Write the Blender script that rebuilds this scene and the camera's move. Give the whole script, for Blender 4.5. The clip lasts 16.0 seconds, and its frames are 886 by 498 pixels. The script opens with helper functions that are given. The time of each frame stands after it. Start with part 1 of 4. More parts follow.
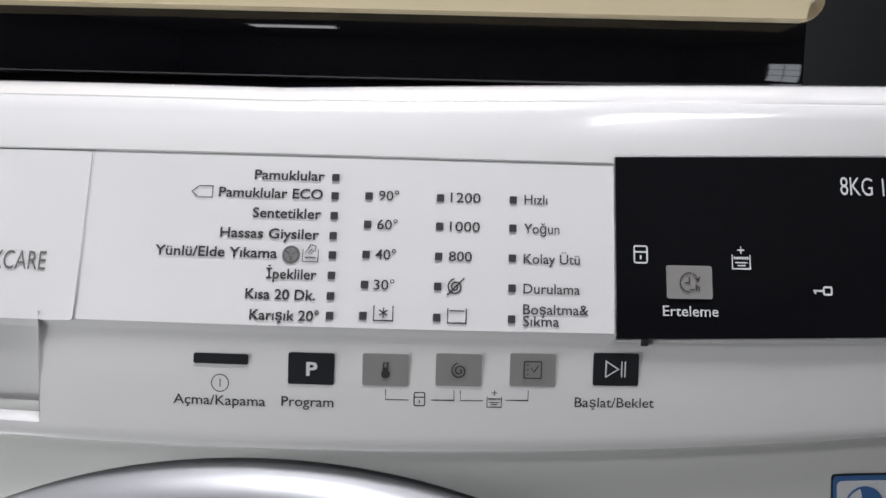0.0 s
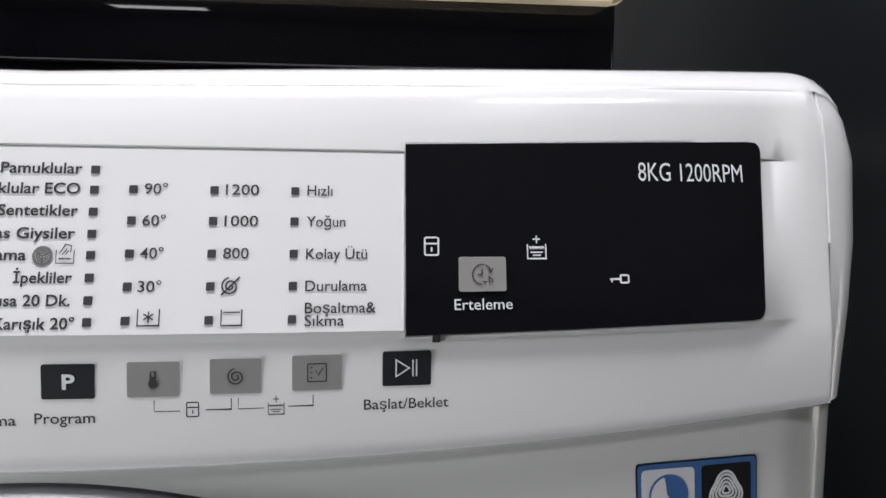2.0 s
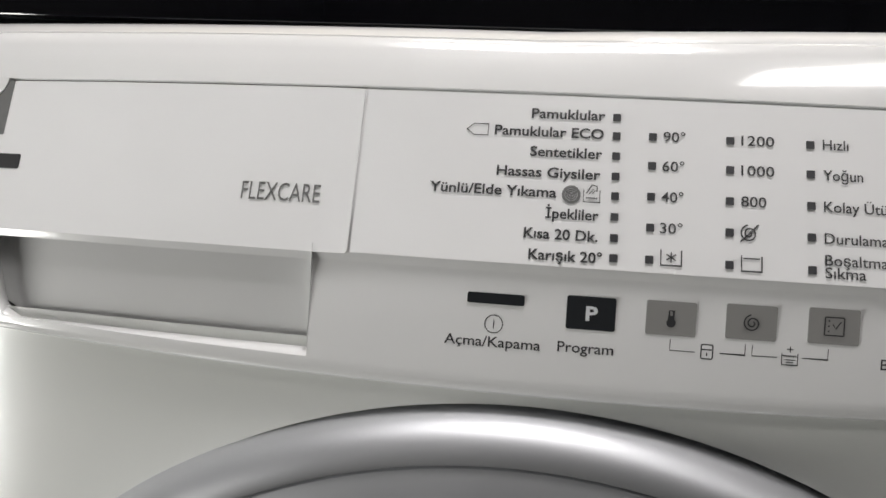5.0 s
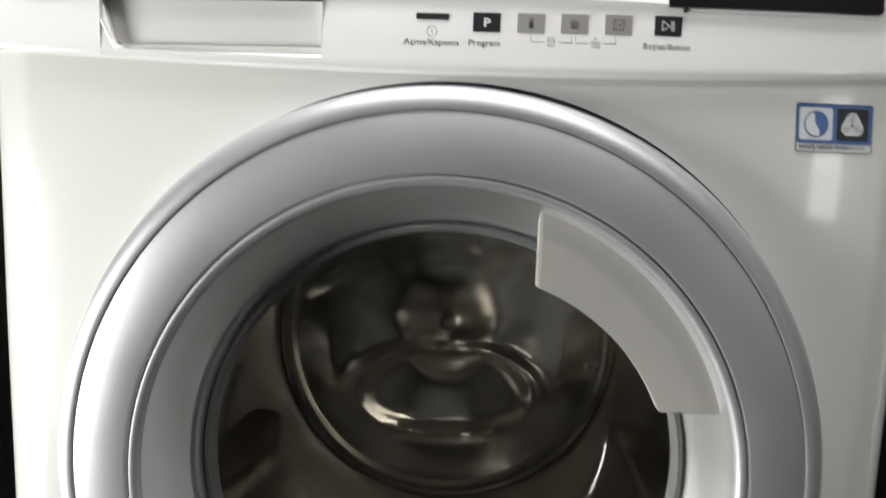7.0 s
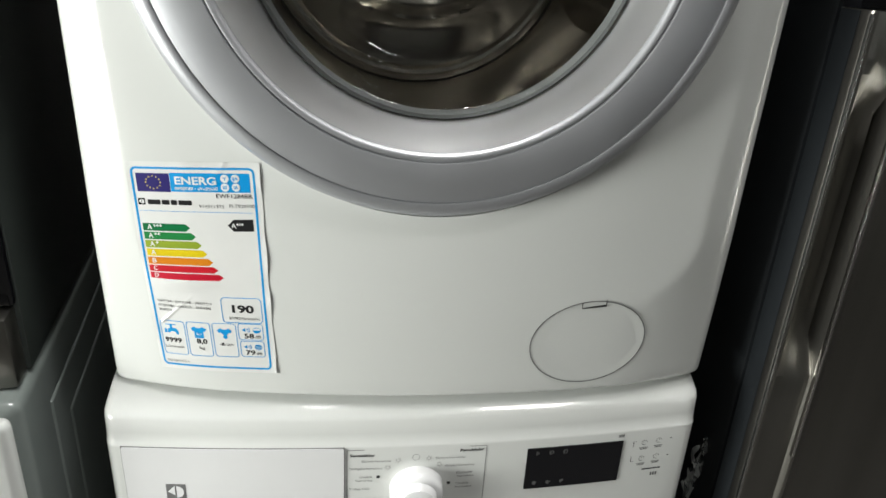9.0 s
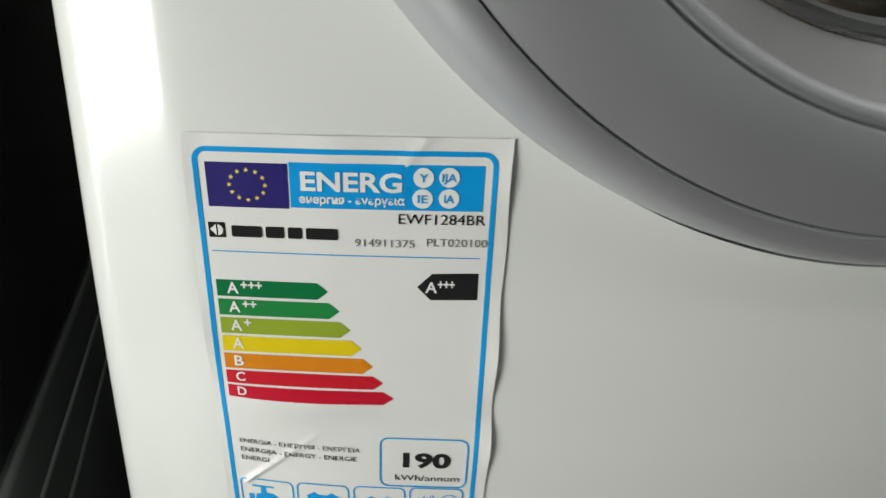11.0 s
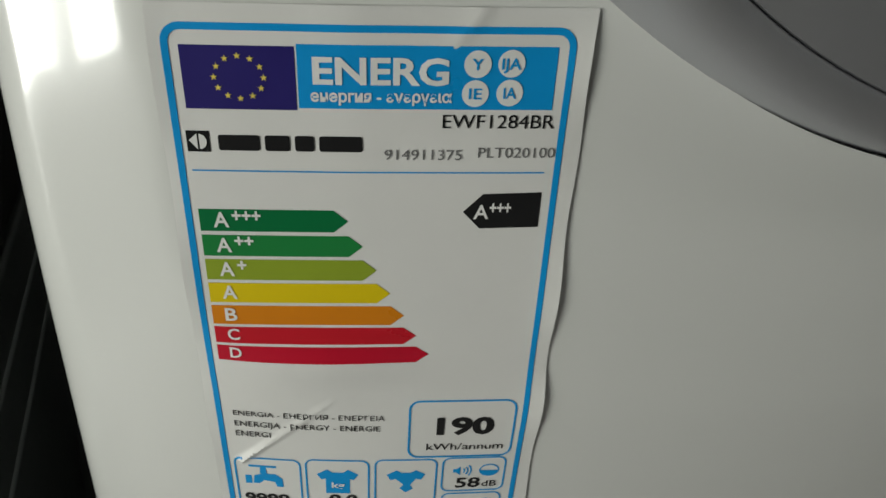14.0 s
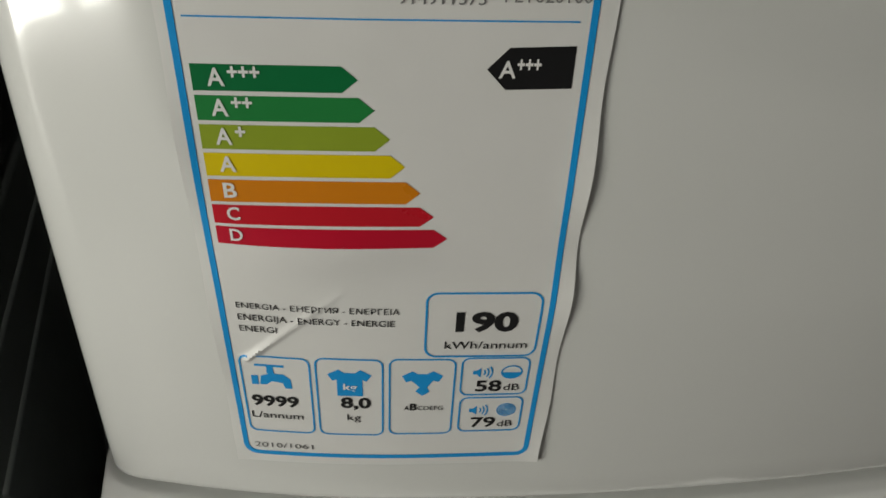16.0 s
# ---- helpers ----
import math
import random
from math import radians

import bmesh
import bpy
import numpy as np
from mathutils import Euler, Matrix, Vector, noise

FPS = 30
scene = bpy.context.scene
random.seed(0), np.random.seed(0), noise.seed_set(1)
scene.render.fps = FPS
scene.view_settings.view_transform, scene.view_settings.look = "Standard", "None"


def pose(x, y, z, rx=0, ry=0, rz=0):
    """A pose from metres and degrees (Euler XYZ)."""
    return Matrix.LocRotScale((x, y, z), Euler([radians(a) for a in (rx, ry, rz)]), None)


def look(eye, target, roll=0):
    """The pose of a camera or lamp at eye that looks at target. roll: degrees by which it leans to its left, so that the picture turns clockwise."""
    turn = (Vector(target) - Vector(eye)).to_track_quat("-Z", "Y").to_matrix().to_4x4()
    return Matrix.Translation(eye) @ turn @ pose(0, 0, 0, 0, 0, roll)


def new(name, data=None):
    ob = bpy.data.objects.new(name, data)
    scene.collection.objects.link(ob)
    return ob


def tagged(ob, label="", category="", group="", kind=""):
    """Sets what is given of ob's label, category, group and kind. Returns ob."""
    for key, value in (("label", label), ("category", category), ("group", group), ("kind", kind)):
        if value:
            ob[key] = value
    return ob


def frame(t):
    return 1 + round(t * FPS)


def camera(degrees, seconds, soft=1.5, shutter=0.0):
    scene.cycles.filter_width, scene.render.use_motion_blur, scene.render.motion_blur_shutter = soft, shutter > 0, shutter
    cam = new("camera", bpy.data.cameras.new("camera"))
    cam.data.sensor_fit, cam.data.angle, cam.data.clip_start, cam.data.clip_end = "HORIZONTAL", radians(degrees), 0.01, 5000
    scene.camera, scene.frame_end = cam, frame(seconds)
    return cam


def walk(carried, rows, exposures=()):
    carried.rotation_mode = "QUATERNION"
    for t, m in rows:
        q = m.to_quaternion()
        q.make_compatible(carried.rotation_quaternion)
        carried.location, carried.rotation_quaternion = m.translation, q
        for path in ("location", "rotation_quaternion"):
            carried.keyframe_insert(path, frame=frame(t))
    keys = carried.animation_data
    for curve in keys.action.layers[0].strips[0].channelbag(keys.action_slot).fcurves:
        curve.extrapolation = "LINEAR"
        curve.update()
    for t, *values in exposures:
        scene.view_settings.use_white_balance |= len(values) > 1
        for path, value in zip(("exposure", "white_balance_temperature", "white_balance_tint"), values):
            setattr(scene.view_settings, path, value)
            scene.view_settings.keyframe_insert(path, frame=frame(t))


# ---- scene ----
cam = camera(64.4, 16.0, shutter=0.2)
PATH = [
    (0, (0.067, -0.243, 1.619), (0.031, 1.751, 1.464), 1.6),
    (0.5, (0.078, -0.238, 1.618), (0.094, 1.756, 1.466), 1.4),
    (1, (0.103, -0.232, 1.618), (0.227, 1.759, 1.467), 1.0),
    (1.5, (0.118, -0.229, 1.621), (0.287, 1.757, 1.455), 0.5),
    (2, (0.116, -0.229, 1.619), (0.289, 1.756, 1.449), 0.7),
    (2.5, (0.11, -0.229, 1.615), (0.257, 1.76, 1.461), 0.7),
    (3, (0.098, -0.227, 1.608), (0.195, 1.764, 1.437), 0.8),
    (3.5, (0.079, -0.223, 1.602), (0.066, 1.771, 1.448), 1.6),
    (4, (0.054, -0.23, 1.595), (-0.167, 1.755, 1.492), 2.6),
    (4.2, (0.03, -0.233, 1.593), (-0.213, 1.749, 1.483), 3.3),
    (6.3, (-0.017, -0.281, 1.521), (-0.262, 1.704, 1.477), 3.7),
    (6.5, (-0.019, -0.309, 1.504), (-0.153, 1.683, 1.385), 3.0),
    (6.6, (-0.015, -0.327, 1.501), (-0.121, 1.663, 1.325), 2.8),
    (6.8, (-0.008, -0.378, 1.489), (-0.072, 1.611, 1.308), 2.3),
    (7, (0.004, -0.426, 1.476), (-0.028, 1.558, 1.231), 2.0),
    (7.3, (0.01, -0.486, 1.439), (0.057, 1.48, 1.037), 1.3),
    (7.5, (0.019, -0.53, 1.417), (0.042, 1.429, 1.016), 1.4),
    (8, (-0.022, -0.57, 1.353), (0.07, 1.373, 0.887), 1.7),
    (8.5, (-0.041, -0.579, 1.304), (0.105, 1.316, 0.681), 2.4),
    (9, (-0.061, -0.564, 1.251), (0.165, 1.261, 0.464), 3.4),
    (9.5, (-0.052, -0.552, 1.234), (0.186, 1.282, 0.471), 3.3),
    (10, (-0.095, -0.45, 1.211), (0.063, 1.386, 0.433), 3.3),
    (10.2, (-0.127, -0.383, 1.188), (0.038, 1.453, 0.413), 3.5),
    (12.3, (-0.225, -0.165, 1.125), (0.249, 1.56, 0.229), 5.0),
    (12.5, (-0.225, -0.164, 1.124), (0.255, 1.558, 0.229), 5.1),
    (13, (-0.227, -0.169, 1.121), (0.229, 1.559, 0.222), 5.0),
    (13.5, (-0.227, -0.169, 1.114), (0.214, 1.553, 0.197), 5.1),
    (14, (-0.225, -0.166, 1.107), (0.208, 1.548, 0.172), 5.0),
    (14.5, (-0.223, -0.163, 1.104), (0.203, 1.545, 0.153), 4.9),
    (15, (-0.222, -0.159, 1.095), (0.191, 1.534, 0.114), 4.8),
    (15.5, (-0.222, -0.157, 1.086), (0.176, 1.518, 0.067), 4.5),
    (16, (-0.223, -0.159, 1.077), (0.166, 1.498, 0.027), 4.6),
]
EXPOSURES = [(0, -1.17, 6450, 13), (2, -1.02, 6450, 13), (3.5, -1.12, 6450, 13), (4.2, -1.27, 6600, 12), (6.3, -1.39, 7000, 10), (6.6, -1.19, 7000, 10), (7, -0.43, 6800, 10), (7.5, -0.03, 6700, 8), (8, -0.03, 6700, 7), (9, -0.43, 6700, 7), (10.2, -0.63, 6700, 7), (12.3, -1.36, 6900, 7), (14, -1.56, 6900, 6), (15, -1.56, 7100, 9), (16, -1.63, 7150, 9)]
walk(cam, [(t, look(e, a, r)) for t, e, a, r in PATH], EXPOSURES)

# ---- world and lights ----
world = bpy.data.worlds.new("world")
scene.world = world
world.use_nodes = True
world.node_tree.nodes["Background"].inputs[0].default_value = (0.75, 0.85, 1.0, 1)
world.node_tree.nodes["Background"].inputs[1].default_value = 0.6


def area_lamp(name, eye, target, sx, sy, watts, colour):
    data = bpy.data.lights.new(name, "AREA")
    data.shape, data.size, data.size_y, data.energy, data.color = "RECTANGLE", sx, sy, watts, colour
    ob = new(name, data)
    ob.matrix_world = look(eye, target)
    return ob


# ---- materials ----
def mat(name, colour, rough=0.4, metal=0.0, vary=0.06, scale=30.0, bump=0.0, bump_scale=400.0, coat=0.0, spec=0.5, emit=0.0, stretch=(1, 1, 1)):
    m = bpy.data.materials.new(name)
    m.use_nodes = True
    nt = m.node_tree
    b = nt.nodes["Principled BSDF"]
    tc = nt.nodes.new("ShaderNodeTexCoord")
    mp = nt.nodes.new("ShaderNodeMapping")
    mp.inputs["Scale"].default_value = stretch
    nt.links.new(tc.outputs["Object"], mp.inputs["Vector"])
    n1 = nt.nodes.new("ShaderNodeTexNoise")
    n1.inputs["Scale"].default_value, n1.inputs["Detail"].default_value = scale, 6
    nt.links.new(mp.outputs[0], n1.inputs["Vector"])
    ramp = nt.nodes.new("ShaderNodeMapRange")
    ramp.inputs["From Min"].default_value, ramp.inputs["From Max"].default_value = 0.3, 0.7
    ramp.inputs["To Min"].default_value, ramp.inputs["To Max"].default_value = 1 - vary, 1 + vary * 0.5
    nt.links.new(n1.outputs["Fac"], ramp.inputs["Value"])
    mix = nt.nodes.new("ShaderNodeVectorMath")
    mix.operation = "SCALE"
    mix.inputs[0].default_value = colour
    nt.links.new(ramp.outputs[0], mix.inputs["Scale"])
    nt.links.new(mix.outputs[0], b.inputs["Base Color"])
    rr = nt.nodes.new("ShaderNodeMapRange")
    rr.inputs["To Min"].default_value, rr.inputs["To Max"].default_value = rough * 0.8, min(1, rough * 1.2)
    nt.links.new(n1.outputs["Fac"], rr.inputs["Value"])
    nt.links.new(rr.outputs[0], b.inputs["Roughness"])
    b.inputs["Metallic"].default_value = metal
    b.inputs["Specular IOR Level"].default_value = spec
    b.inputs["Coat Weight"].default_value = coat
    b.inputs["Coat Roughness"].default_value = 0.04
    if bump:
        n2 = nt.nodes.new("ShaderNodeTexNoise")
        n2.inputs["Scale"].default_value, n2.inputs["Detail"].default_value = bump_scale, 4
        nt.links.new(mp.outputs[0], n2.inputs["Vector"])
        bp = nt.nodes.new("ShaderNodeBump")
        bp.inputs["Strength"].default_value, bp.inputs["Distance"].default_value = bump, 0.001
        nt.links.new(n2.outputs["Fac"], bp.inputs["Height"])
        nt.links.new(bp.outputs[0], b.inputs["Normal"])
    if emit:
        b.inputs["Emission Color"].default_value = (*colour, 1)
        b.inputs["Emission Strength"].default_value = emit
    return m


def glass_mat(name, tint, ior=1.45):
    m = bpy.data.materials.new(name)
    m.use_nodes = True
    nt = m.node_tree
    nt.nodes.clear()
    out = nt.nodes.new("ShaderNodeOutputMaterial")
    tr = nt.nodes.new("ShaderNodeBsdfTransparent")
    tr.inputs[0].default_value = (*tint, 1)
    gl = nt.nodes.new("ShaderNodeBsdfGlossy")
    gl.inputs["Roughness"].default_value = 0.015
    fr = nt.nodes.new("ShaderNodeFresnel")
    fr.inputs["IOR"].default_value = ior
    mx = nt.nodes.new("ShaderNodeMixShader")
    nt.links.new(fr.outputs[0], mx.inputs[0])
    nt.links.new(tr.outputs[0], mx.inputs[1])
    nt.links.new(gl.outputs[0], mx.inputs[2])
    nt.links.new(mx.outputs[0], out.inputs[0])
    return m


ENAMEL = mat("white_enamel", (0.69, 0.70, 0.68), 0.18, vary=0.006, scale=6, bump=0.006, bump_scale=420, coat=0.7)
PANEL = mat("white_panel_plastic", (0.78, 0.78, 0.785), 0.2, vary=0.02, scale=14, bump=0.012, bump_scale=1500, coat=0.8)
INSET = mat("white_satin_plastic", (0.78, 0.78, 0.79), 0.45, vary=0.02, scale=20, bump=0.03, bump_scale=2000)
SILVER = mat("silver_paint", (0.47, 0.477, 0.50), 0.47, metal=0.75, vary=0.03, scale=12, bump=0.06, bump_scale=2600)
SILVER_LIP = mat("silver_lip_paint", (0.86, 0.86, 0.87), 0.35, metal=0.9, vary=0.03, scale=12, bump=0.05, bump_scale=2600)
FLAP = mat("silver_grey_plastic", (0.43, 0.42, 0.40), 0.45, metal=0.15, vary=0.02, scale=12, bump=0.04, bump_scale=2000)
BLACK_GLOSS = mat("black_gloss", (0.006, 0.006, 0.008), 0.09, vary=0.1, scale=20)
BLACK_GLASS = mat("black_glass", (0.004, 0.004, 0.006), 0.03, vary=0.1, scale=8, spec=0.6)
DARK_GREY = mat("dark_led_lens", (0.055, 0.055, 0.06), 0.35, vary=0.15, scale=300)
BUTTON_GREY = mat("grey_button", (0.27, 0.265, 0.26), 0.4, vary=0.04, scale=60, bump=0.05, bump_scale=3000)
BUTTON_BLACK = mat("black_button", (0.018, 0.02, 0.023), 0.32, vary=0.1, scale=60)
INK = mat("black_ink", (0.035, 0.035, 0.038), 0.5, vary=0.1, scale=200)
INK_WHITE = mat("white_ink", (0.68, 0.70, 0.72), 0.5, vary=0.05, scale=200)
INK_GREY = mat("grey_ink", (0.16, 0.16, 0.16), 0.5, vary=0.1, scale=200)
GASKET = mat("pale_grey_rubber", (0.035, 0.036, 0.037), 0.5, vary=0.1, scale=40, bump=0.1, bump_scale=300)
SEAL = mat("grey_glass_seal", (0.20, 0.205, 0.205), 0.35, vary=0.1, scale=40)
RUBBER = mat("grey_rubber", (0.06, 0.063, 0.065), 0.45, vary=0.15, scale=40, bump=0.2, bump_scale=300)
SEAM = mat("dark_seam", (0.03, 0.03, 0.03), 0.6)
STEEL = mat("drum_steel", (0.80, 0.75, 0.68), 0.25, metal=1.0, vary=0.12, scale=18, bump=0.05, bump_scale=120)
BRUSHED = mat("brushed_steel", (0.25, 0.24, 0.22), 0.33, metal=1.0, vary=0.08, scale=40, bump=0.12, bump_scale=500, stretch=(1, 1, 0.03))
# Lighter steel that carries the highlight lines of the refrigerator's edges.
BRIGHT_EDGE = mat("bright_steel_edge", (0.62, 0.61, 0.59), 0.18, metal=1.0, vary=0.05, scale=30)
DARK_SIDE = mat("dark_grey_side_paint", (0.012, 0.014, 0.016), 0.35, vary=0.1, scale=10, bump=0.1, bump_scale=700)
GREEN_SIDE = mat("grey_green_side_paint", (0.055, 0.064, 0.060), 0.35, vary=0.1, scale=8, bump=0.1, bump_scale=700)
# White enamel darkened to grey-green, for shade in the gap beside the dryer.
SHADED_SIDE = mat("shaded_enamel", (0.20, 0.225, 0.215), 0.22, vary=0.1, scale=8)
CREAM = mat("cream_enamel", (0.72, 0.62, 0.42), 0.25, vary=0.03, scale=15, coat=0.3)
GLASS = glass_mat("door_glass", (0.90, 0.92, 0.91), 1.52)

PAPER = mat("label_paper", (0.70, 0.70, 0.685), 0.42, vary=0.012, scale=90, bump=0.05, bump_scale=160)
BLUE = mat("print_blue", (0.0, 0.29, 0.68), 0.3, vary=0.03, scale=80)
NAVY = mat("print_navy", (0.022, 0.016, 0.14), 0.3, vary=0.05, scale=80)
YELLOW_STAR = mat("print_star_yellow", (0.75, 0.62, 0.12), 0.3)
GREENS = [mat("print_green_dark", (0.0, 0.15, 0.045), 0.3), mat("print_green", (0.012, 0.21, 0.05), 0.3), mat("print_lime", (0.27, 0.36, 0.03), 0.3),
          mat("print_yellow", (0.72, 0.55, 0.01), 0.3), mat("print_orange", (0.68, 0.22, 0.01), 0.3), mat("print_red", (0.55, 0.012, 0.025), 0.3),
          mat("print_red_deep", (0.52, 0.008, 0.03), 0.3)]
PRINT_BLACK = mat("print_black", (0.012, 0.012, 0.013), 0.3)
PRINT_WHITE = mat("print_white", (0.76, 0.76, 0.75), 0.3)
STICKER_BLUE = mat("sticker_blue", (0.055, 0.14, 0.34), 0.3, vary=0.05, scale=90)
STICKER_WHITE = mat("sticker_white", (0.66, 0.68, 0.70), 0.3)


# ---- mesh helpers ----
def thing(name, loc, label, category, group="", kind=""):
    ob = new(name)
    ob.location = loc
    ob.empty_display_size = 0.05
    return tagged(ob, label, category, group, kind)


def part(name, bm, material, parent, label="", smooth=True, kind=""):
    me = bpy.data.meshes.new(name)
    bm.normal_update()
    bm.to_mesh(me)
    bm.free()
    me.materials.append(material)
    if smooth:
        me.shade_smooth()
        me.set_sharp_from_angle(angle=radians(38))
    ob = new(name, me)
    if parent is not None:
        ob.parent = parent
        if parent.type == "EMPTY":
            ob.matrix_parent_inverse = Matrix.Translation(-Vector(parent.location))
    return tagged(ob, label, kind=kind)


def box(bm, x0, x1, y0, y1, z0, z1, bevel=0.0, seg=2):
    r = bmesh.ops.create_cube(bm, size=1.0, matrix=Matrix.Translation(((x0 + x1) / 2, (y0 + y1) / 2, (z0 + z1) / 2)) @ Matrix.Diagonal((x1 - x0, y1 - y0, z1 - z0, 1)))
    if bevel:
        es = list({e for v in r["verts"] for e in v.link_edges})
        bmesh.ops.bevel(bm, geom=es, offset=bevel, segments=seg, affect="EDGES", profile=0.5)
    return bm


def grid(bm, us, vs, f, skip=None, flip=False):
    """A sheet of quads over us x vs; f gives the place of (u, v)."""
    rows = [[bm.verts.new(f(u, v)) for u in us] for v in vs]
    for j in range(len(vs) - 1):
        for i in range(len(us) - 1):
            if skip and skip((us[i] + us[i + 1]) / 2, (vs[j] + vs[j + 1]) / 2):
                continue
            q = (rows[j][i], rows[j][i + 1], rows[j + 1][i + 1], rows[j + 1][i])
            bm.faces.new(q[::-1] if flip else q)
    return bm


def lathe(bm, profile, centre, steps=128, a0=0.0, a1=2 * math.pi):
    """Profile of (radius, y) turned about the y axis through centre (x, z)."""
    full = abs(a1 - a0 - 2 * math.pi) < 1e-6
    n = steps if full else steps + 1
    rows = []
    for k in range(n):
        a = a0 + (a1 - a0) * k / steps
        rows.append([bm.verts.new((centre[0] + r * math.cos(a), y, centre[1] + r * math.sin(a))) for r, y in profile])
    for k in range(n if full else n - 1):
        p, q = rows[k], rows[(k + 1) % n]
        for i in range(len(profile) - 1):
            bm.faces.new((p[i], p[i + 1], q[i + 1], q[i]))
    return bm


def rounded_rect(x0, x1, z0, z1, r, n=5):
    r = max(1e-5, min(r, (x1 - x0) / 2, (z1 - z0) / 2))
    pts = []
    for cx, cz, a in ((x1 - r, z0 + r, -90), (x1 - r, z1 - r, 0), (x0 + r, z1 - r, 90), (x0 + r, z0 + r, 180)):
        for k in range(n + 1):
            t = radians(a + 90 * k / n)
            pts.append((cx + r * math.cos(t), cz + r * math.sin(t)))
    return pts


def plate(bm, pts, f, lift, base=0.0):
    """A thin raised plate over the 2D outline pts (anticlockwise seen from the front); f(x, z, lift) gives places on the surface below it."""
    top = [bm.verts.new(f(x, z, lift)) for x, z in pts]
    bot = [bm.verts.new(f(x, z, base)) for x, z in pts]
    bm.faces.new(top)
    for i in range(len(pts)):
        j = (i + 1) % len(pts)
        bm.faces.new((bot[i], bot[j], top[j], top[i]))
    return bm


def wide_plate(bm, x0, x1, z0, z1, f, lift, base=0.0, nx=16, nz=2, r=0.0, both=True):
    """A raised rectangle that follows a bowed surface."""
    xs = [x0 + (x1 - x0) * i / nx for i in range(nx + 1)]
    zs = [z0 + (z1 - z0) * i / nz for i in range(nz + 1)]
    if r:
        xs = sorted(set(xs + [x0 + r * k for k in (0.1, 0.3, 0.6)] + [x1 - r * k for k in (0.1, 0.3, 0.6)]))

    def squeeze(x, z):
        if not r:
            return z
        d = max(0.0, r - (min(x - x0, x1 - x) if both else x1 - x))
        cut = r - math.sqrt(max(0.0, r * r - d * d))
        mid, half = (z0 + z1) / 2, (z1 - z0) / 2
        return mid + (z - mid) * (half - cut) / half
    grid(bm, xs, zs, lambda x, z: f(x, squeeze(x, z), lift))
    ring = [(x, z0) for x in xs] + [(x1, z) for z in zs[1:]] + [(x, z1) for x in xs[::-1][1:]] + [(x0, z) for z in zs[::-1][1:-1]]
    a = [bm.verts.new(f(x, squeeze(x, z), lift)) for x, z in ring]
    b = [bm.verts.new(f(x, squeeze(x, z), base)) for x, z in ring]
    for i in range(len(ring)):
        j = (i + 1) % len(ring)
        bm.faces.new((b[i], b[j], a[j], a[i]))
    bmesh.ops.remove_doubles(bm, verts=bm.verts, dist=1e-6)
    return bm


def stroke(bm, pts, w, f, lift, closed=False):
    """A printed line of width w along 2D points."""
    n = len(pts)
    left, right = [], []
    for i in range(n):
        a = pts[(i - 1) % n] if closed or i > 0 else pts[i]
        b = pts[(i + 1) % n] if closed or i < n - 1 else pts[i]
        d = Vector((b[0] - a[0], b[1] - a[1]))
        d = d.normalized() if d.length > 1e-12 else Vector((1, 0))
        k = 1.0
        if (closed or 0 < i < n - 1):
            e = Vector((pts[(i + 1) % n][0] - pts[i][0], pts[(i + 1) % n][1] - pts[i][1]))
            if e.length > 1e-12:
                k = 1.0 / max(0.5, abs(d.dot(e.normalized())))
        nx, nz = -d.y * w / 2 * k, d.x * w / 2 * k
        left.append(bm.verts.new(f(pts[i][0] + nx, pts[i][1] + nz, lift)))
        right.append(bm.verts.new(f(pts[i][0] - nx, pts[i][1] - nz, lift)))
    for i in range(n if closed else n - 1):
        j = (i + 1) % n
        bm.faces.new((right[i], right[j], left[j], left[i]))
    return bm


def arc(cx, cz, r, a0, a1, n=24, rz=None):
    return [(cx + r * math.cos(radians(a0 + (a1 - a0) * k / n)), cz + (rz or r) * math.sin(radians(a0 + (a1 - a0) * k / n))) for k in range(n + 1)]


def letters(bm, text, x0, x1, z0, cap, f, lift, bold=0.0, narrow=False):
    """Text whose ink runs from x0 to x1 with its baseline at z0 and capitals cap high."""
    data = bpy.data.curves.new("text", "FONT")
    data.body, data.size, data.resolution_u, data.offset = text, 1.0, 3, bold
    ob = new("text", data)
    bpy.context.view_layer.update()
    me = bpy.data.meshes.new_from_object(ob.evaluated_get(bpy.context.evaluated_depsgraph_get()))
    bpy.data.objects.remove(ob)
    bpy.data.curves.remove(data)
    xs = [v.co.x for v in me.vertices]
    if not xs:
        return bm
    lo, hi = min(xs), max(xs)
    sx, sz = (x1 - x0) / (hi - lo), cap / 0.70
    vs = [bm.verts.new(f(x0 + (v.co.x - lo) * sx, z0 + v.co.y * sz, lift)) for v in me.vertices]
    for p in me.polygons:
        try:
            bm.faces.new([vs[i] for i in p.vertices])
        except ValueError:
            pass
    bpy.data.meshes.remove(me)
    return bm


